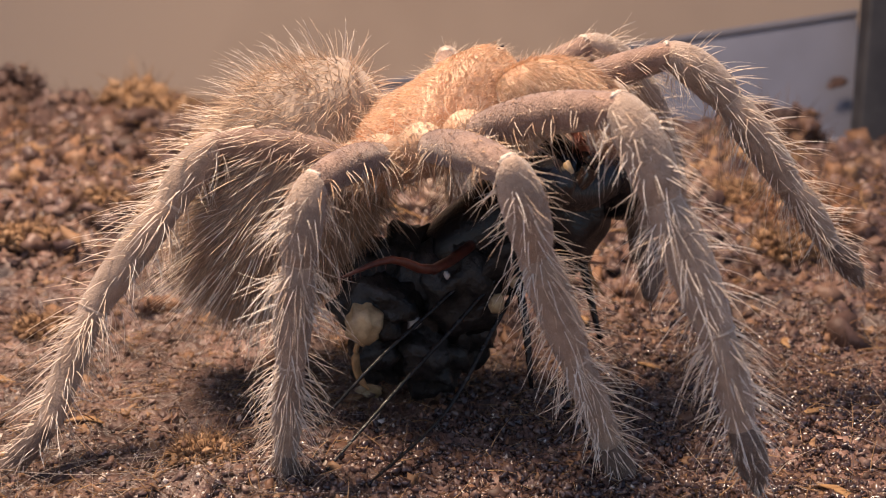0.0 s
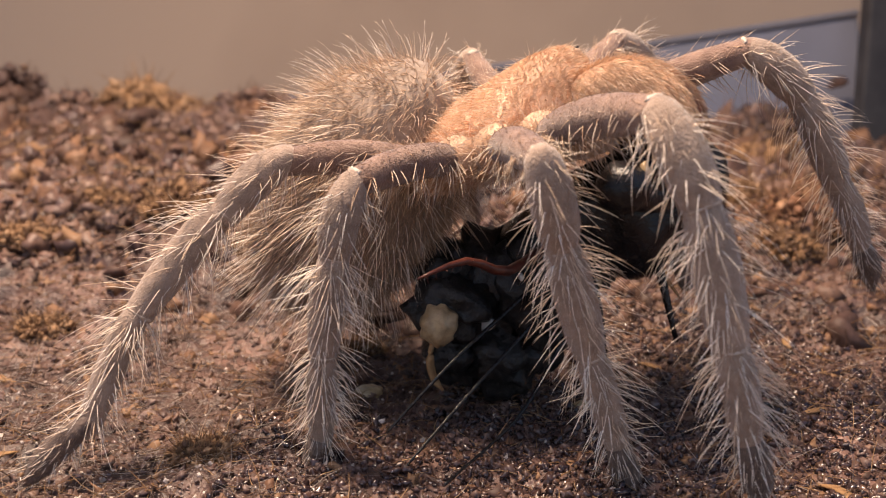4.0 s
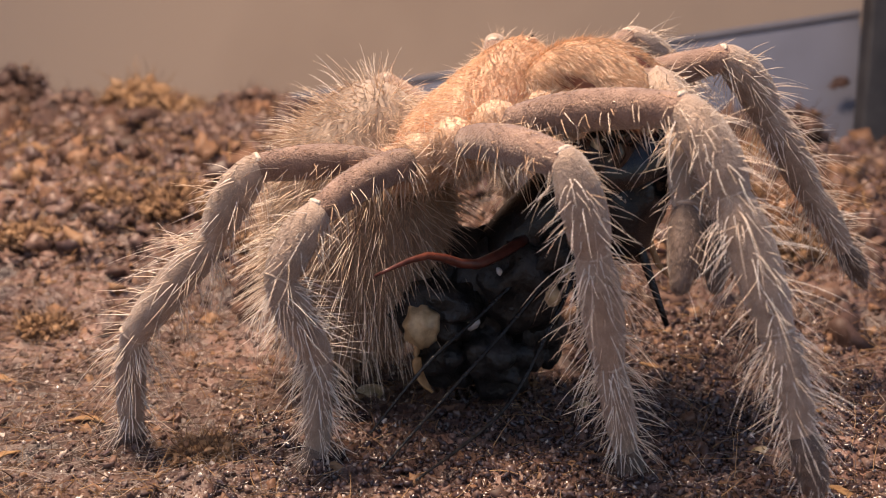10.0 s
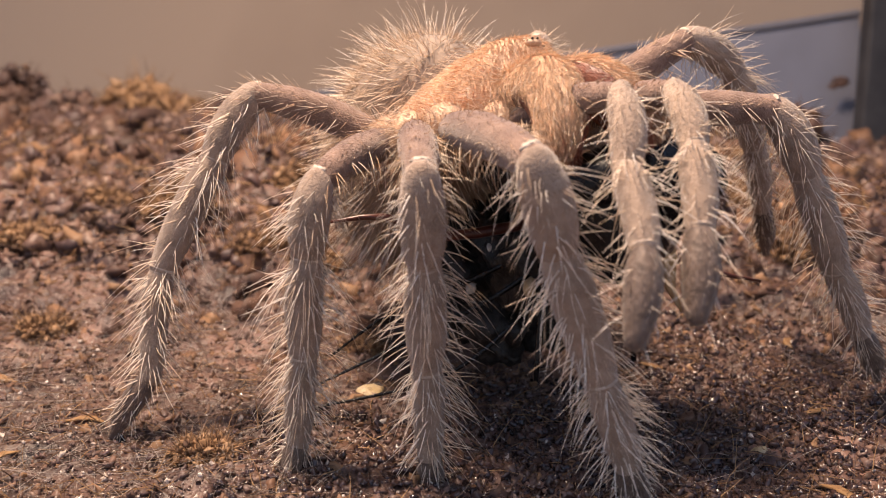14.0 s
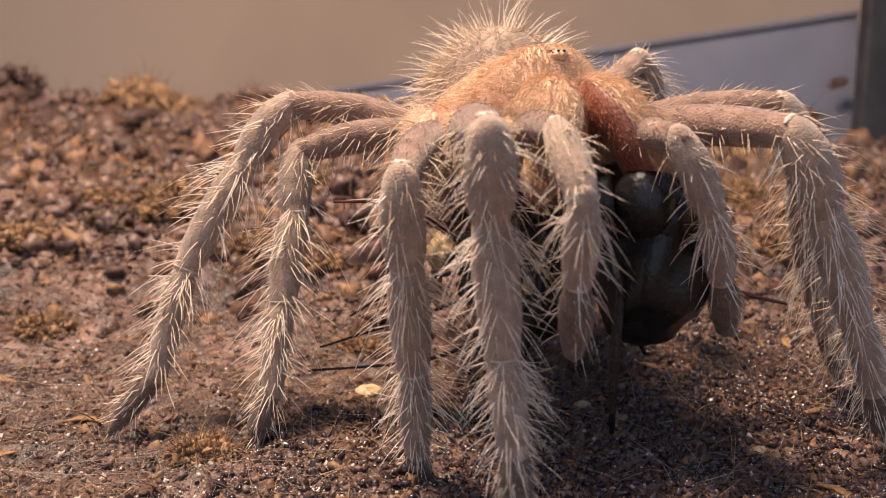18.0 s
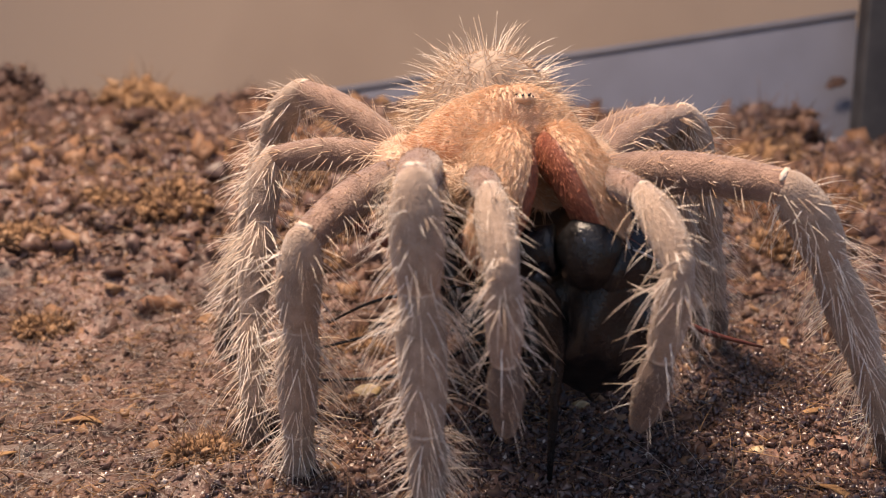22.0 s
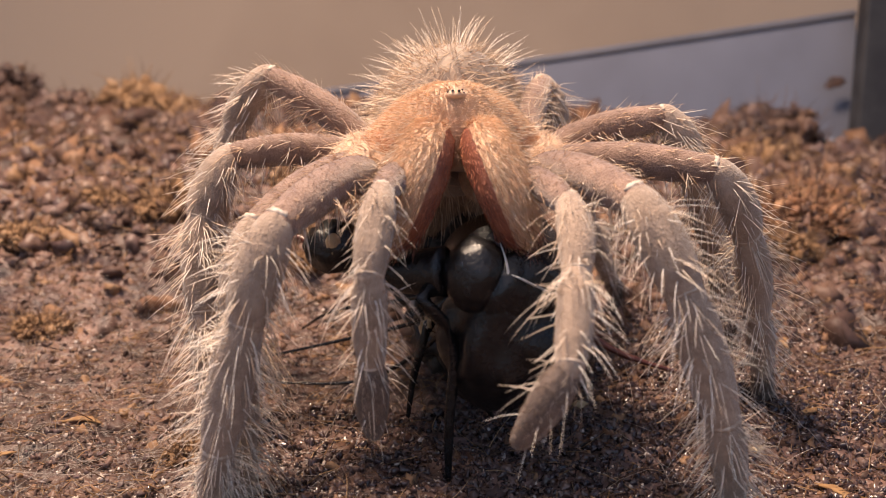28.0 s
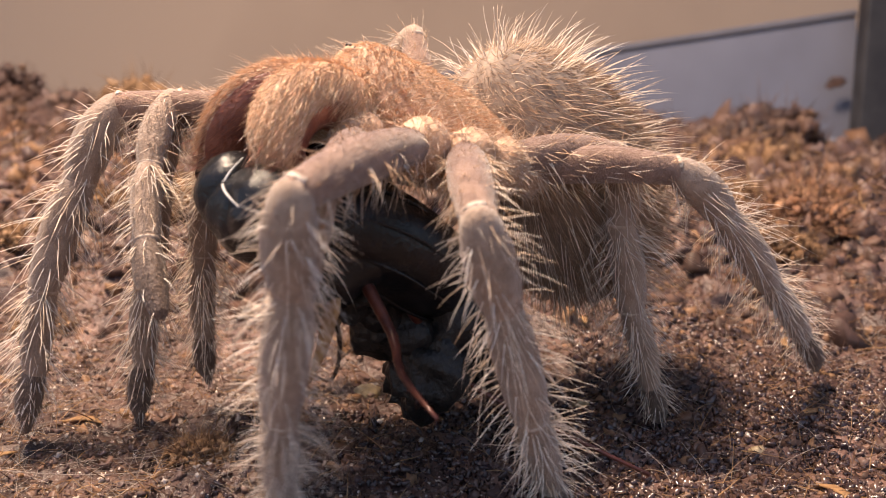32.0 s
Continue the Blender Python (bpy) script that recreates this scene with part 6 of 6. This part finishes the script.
    leg_rows("L2", [(0, 26.3, 21.8, 26, 63.2, 25.9, 11.9, 2.2), (0.5, 25.4, 23.4, 26.3, 63.7, 26.5, 12.1, 2.3), (1, 31.4, 27.8, 24.7, 67.7, 25.2, 11.5, 2.1), (1.5, 34.6, 31, 22.8, 69.4, 24.4, 11.3, 2.2), (2, 40.4, 32.1, 20.4, 70.8, 23.1, 10.8, 2.2), (2.5, 45.3, 32.1, 18.3, 71.6, 22.2, 10.4, 2.2), (3, 48.4, 31.5, 16.3, 71.5, 21.5, 10.1, 2.2), (3.5, 58.3, 31.9, 13.2, 72.8, 20.9, 9.2, 2), (4.5, 44.3, 27.4, 19.5, 71.4, 21.3, 9.3, 2), (5.5, 26, 21.2, 26.5, 68.5, 24.1, 10.1, 2.1), (6, 25.5, 20.9, 27.5, 68, 25.6, 9.4, 1.8), (6.5, 20, 17.3, 27.5, 60.7, 31.6, 10.2, 1.9), (7, 22.1, 11.8, 24.9, 43.8, 39.5, 12.9, 2.7), (7.5, 23.5, 11.1, 24.6, 44.6, 38.8, 12.3, 2.6), (8, 26.5, 17.8, 26, 62.5, 30.1, 8.5, 1.6), (8.5, 32.7, 19.9, 25.3, 67.3, 26.1, 7.6, 1.5), (9, 27.1, 19, 25.5, 66.3, 26.8, 8.5, 1.9), (9.5, 39.1, 21.6, 24.7, 70.7, 23.3, 7.5, 1.6), (10, 37.2, 20.2, 26.8, 71.5, 22.3, 8, 1.7), (10.5, 30.1, 14.1, 29.5, 69.5, 22.2, 8.9, 1.9), (11, 41.4, 16.5, 28.7, 71.9, 19.2, 8.2, 1.7), (11.5, 43, 19, 29, 71.3, 19.5, 8.6, 1.8), (12, 39.5, 20.6, 30.8, 69.9, 21.8, 9.4, 2), (12.5, 46.2, 24.2, 30.5, 69.9, 22.1, 9.3, 1.9), (13, 49.7, 25, 30.9, 67.4, 23.7, 9.5, 2), (13.5, 57.6, 27.9, 29.6, 64.1, 27.8, 9.2, 1.9), (14, 67.6, 29.9, 27.5, 61, 31.1, 8.8, 1.8), (14.5, 67.2, 29.5, 28.6, 60.7, 31.5, 8.7, 1.9), (15.5, 70.8, 33.8, 25.5, 66.1, 28.3, 8.6, 2.1), (16.5, 71.1, 38.8, 22.4, 73.2, 24.8, 8.1, 2.7), (17, 59.3, 39.7, 31.3, 76.3, 22, 5.1, 3.4), (17.5, 59.6, 18.8, 17.4, 80.4, 13.5, -2.7, 1), (18, 56.7, 8.6, 20.3, 81.5, 8, -8.1, -0.8), (18.5, 62.2, 8.1, 21.1, 79.9, 8.4, -9.2, -0.9), (19, 61.3, 9.2, 23.5, 77.3, 12.3, -8.9, -0.7), (19.5, 53.5, 14.8, 25.7, 74.5, 20.9, -6.4, 0.3), (20, 55.9, 31.7, 27.4, 74.2, 29.8, 2.1, 3.6), (20.5, 92.7, 28.7, 10.5, 80.3, 20.6, 6.4, 4.2), (21, 122.8, 21.4, -2.7, 72.7, 19, 6, 4.1), (21.5, 126, 18, -1.8, 69.6, 17.8, 3.8, 3.6), (22, 122.3, 13.5, 2, 66.1, 15.4, 1, 2.9), (22.5, 124.6, 13.7, 0.8, 67.3, 14.9, -0.9, 2.2), (23, 112.8, 14.8, 6.5, 67.5, 14.4, -1.2, 2.2), (23.5, 96.8, 15.3, 13.9, 65.8, 13.9, 0.4, 2.8), (24, 78.5, 13.7, 23, 64.9, 14, 2.2, 3.7), (24.5, 58.9, 14.1, 33, 69.2, 18.2, 3.3, 4.8), (25, 64, 14.2, 31.4, 71.1, 17.1, 2.9, 4.7), (25.5, 81.4, 13.2, 22.6, 67.8, 15.5, 3, 4.6), (26.5, 79.7, 5.6, 24.6, 68.3, 12.1, 0.3, 4), (27.5, 68.6, 0.3, 27.5, 70.4, 13.4, 0.2, 4.5), (28, 66.3, 0.3, 27.5, 69.5, 14.1, 0.9, 5), (28.5, 63.3, 1.2, 30.4, 79.1, 11.5, 1, 5), (29, 34.6, 13.2, 16, 90.4, 1.5, -0.2, 5), (29.5, 44.3, -7.8, 26.1, 79.8, -2.9, 9, 10), (30, 41.8, -14.2, 33, 85.7, -10.7, 11.1, 10.5), (30.5, 43.3, -17.3, 35.3, 90.9, -16.8, 14.2, 11.7), (31, 42.5, -14.1, 18.9, 102.3, -8.7, 10.7, 9.9), (31.5, 52.2, -18.3, 24.2, 102.6, -9.1, 11.9, 10), (32, 56.9, -18.2, 27, 105.1, -8.1, 10.4, 9.1)])
    leg_rows("L3", [(0, 84.4, 46.8, 21.5, 94.7, 28.4, -0.9, 1.1), (0.5, 84.3, 48.3, 21, 95.3, 29, -0.8, 1.1), (1, 92.8, 54, 19.1, 96.7, 30.5, -0.1, 1.3), (1.5, 99.5, 55.5, 14.5, 97.2, 30.9, -0.1, 1.2), (2, 107.5, 56.2, 11.3, 96.8, 30.9, 0, 1.3), (2.5, 113.6, 57.1, 9.2, 96, 31.1, 0.2, 1.3), (3, 117.4, 55.9, 6.8, 94.9, 30.9, 0.1, 1.3), (3.5, 130.2, 57.2, 3.8, 92.6, 31.7, 0.7, 1.5), (4.5, 108.5, 55.1, 13.8, 93.7, 30.6, -0.3, 1.3), (5.5, 84.3, 50, 24.2, 94.5, 29.4, -1.5, 1.2), (6, 81.7, 50.9, 27.2, 98, 28.1, -2.9, 1.1), (6.5, 62.8, 51.5, 34.3, 105.2, 29.9, -4.8, 1.1), (7, 44, 47.6, 40.1, 107.7, 28.9, -6, 1), (7.5, 42, 46.6, 41.2, 108.7, 28, -6.3, 1), (8, 56.6, 52.7, 39.2, 110.1, 28.1, -6.2, 1.1), (8.5, 62.2, 55.4, 39.3, 109.3, 29.3, -5.5, 1.4), (9, 54.6, 52.1, 39.2, 106.1, 30.4, -4.5, 1.7), (9.5, 72.4, 58.7, 36.4, 106.8, 31, -3.7, 2), (10, 76.7, 57.4, 33.2, 104.6, 30.7, -3.2, 2.2), (10.5, 74.9, 50.3, 30.7, 100.5, 29.4, -3, 2.2), (11, 93, 54.2, 24.8, 100.2, 28.6, -2.7, 2.3), (11.5, 98.1, 55.3, 20.1, 100.5, 28.3, -2.4, 2.4), (12, 97, 55.9, 17.9, 100.7, 28.3, -1.7, 2.4), (12.5, 107.4, 59, 13.3, 101.2, 27.8, -1.1, 2.4), (13, 114.3, 53.9, 10.1, 95.7, 23.4, -1.1, 1.8), (13.5, 124.2, 56.9, 3.8, 99.9, 25, -1.8, 2.1), (14, 136.4, 55.3, -0.9, 100, 23.4, -2.9, 2), (14.5, 129.5, 51.1, 1.3, 98.4, 21.7, -2.7, 2.2), (15.5, 124.7, 48, 1, 98.4, 20.5, -1.6, 2.6), (16.5, 117.9, 45.5, -0.5, 97.9, 19.8, 0.2, 2.9), (17, 119.7, 38.3, -0.5, 92.5, 16.9, 1.3, 2.6), (17.5, 122.7, 37.2, -2.5, 93.6, 16.8, 0.4, 3), (18, 123.4, 34.2, -1.3, 91.4, 15.4, -0.1, 3), (18.5, 119.6, 32.3, 0.5, 89.2, 14.5, 0.2, 2.9), (19, 110.4, 30.6, 4.1, 86.3, 14.4, 2.6, 3.1), (19.5, 104, 32.9, 3.1, 89.2, 13.3, 1.7, 3.4), (20, 110.5, 30.5, -3.3, 90.4, 11.4, 2, 3.7), (20.5, 121.3, 27.6, -9.7, 91.4, 10.7, 2.9, 3.8), (21, 125.6, 24.2, -12.9, 89.5, 11.3, 4.6, 3.5), (21.5, 126.8, 20.8, -9.5, 82.3, 13.6, 5.1, 3.6), (22, 120.2, 15.8, -4.2, 74, 15.1, 5.2, 3.8), (22.5, 125.8, 16.4, -5.8, 75.8, 15, 3.3, 3.2), (23, 113.2, 19.2, -1.2, 77.3, 14.3, 2.7, 3), (23.5, 87.5, 22, 8.7, 78.2, 15.6, 3.2, 3.2), (24, 62.2, 19.3, 17.7, 70.8, 21.8, 5.8, 4), (24.5, 56, 17.9, 17.2, 61.4, 28.6, 8.7, 5.1), (25, 56.3, 17.2, 19.3, 67.2, 26.7, 6.2, 4.4), (25.5, 58.2, 15.5, 22.1, 80, 17.9, 1.7, 3.2), (26.5, 58.8, 20, 24.6, 90, 10.9, 1.4, 3.6), (27.5, 54.3, 23.4, 25.8, 96.4, 9.4, 3.8, 4.5), (28, 82.3, 18.1, 12.1, 79.7, 8.6, 5.5, 4.6), (28.5, 107.5, 14.2, 4.2, 75.4, 7.1, 5.2, 4.4), (29, 120.1, 13.2, 1.4, 74, 6.7, 4.7, 4.3), (29.5, 117.6, 6.6, 17.5, 68.3, 7.1, 2, 3.5), (30, 116.9, 0.7, 31.7, 67.4, 8.7, -0.9, 2.6), (30.5, 122.7, 2.2, 35, 68.4, 6.7, -0.8, 2.9), (31, 130.7, 55.6, -0.6, 91, 14.8, 7.3, 6.2), (31.5, 163.2, 11.5, 4.7, 83.6, -3.3, -6.3, 1.6), (32, 171.1, 13.9, 4.8, 83.8, -7.3, -7.4, 1.2)])
    leg_rows("L4", [(0, 133.3, 41.1, 3.5, 66, 11.7, -3.1, 4.5), (0.5, 134.4, 41.8, 2.1, 67.1, 11.9, -2.9, 4.5), (1, 146, 45.8, -7.2, 68.6, 13.8, -0.7, 5.2), (1.5, 152.9, 44.9, -13.5, 69.7, 14, 0.2, 5.4), (2, 161.7, 44.8, -20.3, 70.1, 14.7, 1.5, 5.5), (2.5, 169.9, 45.6, -27.1, 70.8, 16, 2.7, 5.6), (3, 174.8, 44.6, -31.7, 71.4, 16.8, 3, 5.4), (3.5, 188.4, 43.6, -41, 67.3, 21.6, 5.5, 6.3), (4.5, 167.7, 47.6, -26.8, 70, 16.5, 3.1, 5.7), (5.5, 141.7, 48.7, -6.9, 71.7, 11.8, 0.3, 5), (6, 139.4, 48.6, -3.2, 71.5, 11.2, 0.2, 5.2), (6.5, 126, 48.7, 7.4, 73.3, 9.5, -1.2, 4.7), (7, 111.7, 48.7, 18.4, 76.1, 8.5, -2.4, 4.2), (7.5, 111.6, 49.2, 19, 76.1, 8.2, -2.1, 4.3), (8, 128.3, 51.7, 6.7, 74.4, 9.4, -0.3, 5.1), (8.5, 137, 54.2, 0.4, 74.1, 10.4, 1, 5.6), (9, 130.4, 54.6, 3.3, 75.6, 10, 0.6, 5.4), (9.5, 151.8, 55.8, -12.3, 73.1, 12.4, 3, 6.2), (10, 155.2, 54.6, -15.4, 72.4, 12.3, 3.2, 6.2), (10.5, 148.6, 52, -11.3, 71.4, 10.1, 2.3, 5.7), (11, 167.5, 49.8, -25.6, 68.5, 12.7, 4.3, 6.3), (11.5, 172.4, 47, -28.4, 69.1, 12.3, 4.2, 6.2), (12, 171.6, 45.5, -26.4, 70.3, 10.9, 3.6, 5.8), (12.5, 182, 43.7, -31.7, 70.3, 11.9, 4.4, 5.9), (13, 185.4, 41, -32.1, 70, 11.2, 4.4, 5.5), (13.5, 193.9, 38.1, -35.4, 69.9, 12.2, 4.6, 5.2), (14, 204.6, 35.2, -39.7, 69.6, 13.9, 4.9, 5), (14.5, 198.1, 34.3, -34, 69, 12.1, 3.8, 4.5), (15.5, 195.2, 33.4, -30.6, 70.7, 12.2, 3, 4.2), (16.5, 190.2, 32.7, -28, 73.4, 12.6, 2.1, 3.9), (17, 190.9, 30.3, -28.3, 73.5, 12.4, 1.5, 3.6), (17.5, 197.1, 28.3, -30.4, 73.6, 13, 1.3, 3.4), (18, 201.5, 27.4, -31.4, 73.8, 13.5, 1, 3.2), (18.5, 201, 27.3, -30.9, 74.5, 13.8, 0.6, 3), (19, 194.6, 28.8, -28, 74.8, 14.1, 0.5, 2.9), (19.5, 183.7, 30.7, -23.8, 75.5, 13.4, -0.7, 2.6), (20, 181.9, 28.9, -22.6, 76.2, 12.9, -2, 2.3), (20.5, 185, 28.2, -23.5, 77.6, 12.8, -3.5, 2), (21, 183.8, 28, -22.3, 79.8, 12.4, -5.3, 1.5), (21.5, 190.8, 28.7, -24.2, 83.1, 13.3, -6.4, 1.1), (22, 189.8, 28, -23.7, 84.6, 12.7, -8.4, 0.5), (22.5, 189.2, 26.3, -23.5, 85.2, 12.4, -10.3, -0.2), (23, 172.3, 26.9, -17.3, 84.4, 10.1, -13.3, -1.4), (23.5, 146.8, 29.1, -6.4, 83.9, 7.4, -14.3, -1.9), (24, 120, 28.4, 7.3, 82.7, 5.2, -12.3, -1), (24.5, 101.3, 28.6, 17.9, 83.1, 5.5, -8.3, 0.6), (25, 99.7, 29.5, 19.2, 83.6, 5.4, -7.7, 0.8), (25.5, 108.3, 29.2, 12.6, 82.9, 4.8, -9.4, 0.1), (26.5, 137.2, 29.4, -2.7, 86.3, 4.5, -13.1, -1.5), (27.5, 166.3, 24.5, -14.3, 90.6, 4.5, -16.6, -2.9), (28, 163.5, 24.5, -14.8, 90.6, 4.9, -16.9, -3.1), (28.5, 168.4, 22.4, -14.3, 85.3, 3.9, -14.9, -2.3), (29, 169.5, 20.4, -13.2, 78.9, 3.7, -11.5, -0.8), (29.5, 167.3, 18.9, -8.6, 71, 3.8, -6.9, 1), (30, 167.3, 18.5, -4.6, 65, 4, -3.3, 2.3), (30.5, 163.3, 19.5, -1.5, 61.4, 2.9, -3.1, 2.4), (31, 146.4, 20.3, 16.5, 56.6, 4.5, 0.7, 3.8), (31.5, 148.8, 15.6, 31.3, 50.3, 4.2, -1.3, 3.6), (32, 142.6, 10.8, 44.8, 46.4, 7.8, 1.2, 4.7)])
    leg_rows("LP", [(0, 50.6, 12.3, -2.9, 98.8, 17.9, 7), (0.5, 48.9, 14.9, -2.7, 98.9, 18.3, 7.1), (1, 57, 19.2, -0.4, 102.1, 18.7, 7.2), (1.5, 60.3, 23, -3.3, 104.9, 20.5, 8.1), (2, 66.1, 23.1, -1.6, 104.6, 19.6, 8), (2.5, 71.3, 22.1, -0.1, 104.8, 19.2, 8.1), (3, 73.9, 20.8, 0.4, 103.9, 18.3, 8), (3.5, 84.8, 19.7, 4.5, 103.6, 17.1, 7.5), (4.5, 70.4, 15.3, 2.7, 101.1, 18.1, 7.8), (5.5, 48.4, 10.1, -2, 98.7, 18.8, 7.5), (6, -30.3, 9.8, -28.1, 76.5, 14.7, 8.2), (6.5, -21.6, 5.3, -31.1, 73.2, 18.1, 8.1), (7, -4.2, 2.6, -28.9, 76.7, 23.3, 7.9), (7.5, -3.1, -0, -28.5, 75, 23.8, 7.9), (8, -21, 0.7, -32.3, 69.1, 19.6, 7.9), (8.5, -26.2, -0.7, -32.9, 64.9, 18.7, 8.5), (9, -19.4, -1.3, -32.9, 66, 21.2, 9.3), (9.5, -35.9, -2.2, -32.8, 57.7, 18.1, 10), (10, -36.4, -4.3, -33.1, 54.5, 18.2, 10.4), (10.5, -31.6, -10.7, -34.8, 52.2, 19, 10.5), (11, -43.6, -11.1, -33.3, 45.9, 16.3, 10.8), (11.5, -35.9, -8.2, -31.4, 48, 16.8, 10.5), (12, -22.2, -3.7, -30.5, 54, 18.4, 9.9), (12.5, -17.1, 0.3, -29.3, 56.6, 17.9, 9.2), (13, -6.3, 2.6, -30.2, 59, 18.3, 8.8), (13.5, -4.7, 3, -30.1, 55.8, 15.5, 8.3), (14, -5.3, 3.1, -25, 55.1, 13.4, 8.3), (14.5, 3, 3.9, 21.4, 88.4, 26.7, 5.4), (15.5, 4, 4.3, 24.5, 92.2, 21.6, 3.5), (16.5, -1, 7.2, 23.5, 94.2, 19.6, 3.4), (17, -4.4, 4.4, 22.8, 93.1, 18.7, 3), (17.5, -4.9, 3, 24.8, 93.2, 21.4, 2.3), (18, -2, 1.9, 27.3, 92.5, 24.3, 1.7), (18.5, -2.7, 1.7, 25.3, 91.7, 24.4, 1), (19, -2.6, 3.7, 24, 90.6, 25.9, 0.9), (19.5, -0.3, 5.4, 21.3, 84.5, 30.7, 1.7), (20, 0.7, 6.8, 16.5, 74.6, 39.4, 2.3), (20.5, 1.1, 5.8, 10.8, 61.9, 48.4, 3.7), (21, 7, 7.1, 5.3, 53.2, 52.2, 5.5), (21.5, 5.2, 8.8, 1.9, 47.3, 61.4, 6.5), (22, 5.2, 5.8, -0.8, 41.9, 66.2, 7.4), (22.5, 1.5, 6.4, 2.2, 43.4, 68.4, 13.5), (23, 7.2, 2.8, 5.1, 46.6, 60.8, 27.2), (23.5, 7.2, 3.4, -12.7, 37.5, 38, 53.2), (24, 7.6, 2.3, -22.9, 40.9, 21.4, 57.1), (24.5, 17.5, 1.8, -30.8, 45.9, 17.8, 52.5), (25, 13.3, -0.4, -29, 44.4, 18.2, 54.3), (25.5, 3.2, -2.6, -25.2, 39.8, 19.3, 57.4), (26.5, 8.2, 0.7, -22.5, 39.4, 19.8, 57.6), (27.5, 16.8, 3.8, -23.4, 39.4, 17.6, 55.8), (28, 17.3, 0.2, -26.6, 39.6, 12.2, 51.5), (28.5, 20.6, -1.1, -22.6, 47.6, 8.5, 44.1), (29, 20.4, -0.6, -7.5, 84.7, 17.8, 14.7), (29.5, 21.3, -6.8, -7.9, 95.8, 9.6, -1.5), (30, 18.4, -12.4, -12.1, 99.5, 3.4, -9.1), (30.5, 11.4, -13, -14.5, 104.1, 0.5, -13.9), (31, 23.7, -11, -9.9, 114.3, -1.9, -17.9), (31.5, 42.1, -18.3, -6.4, 113.2, -4.2, -16.3), (32, 47.6, -20.2, -7.9, 112.4, -3.4, -13.2)])


motions()
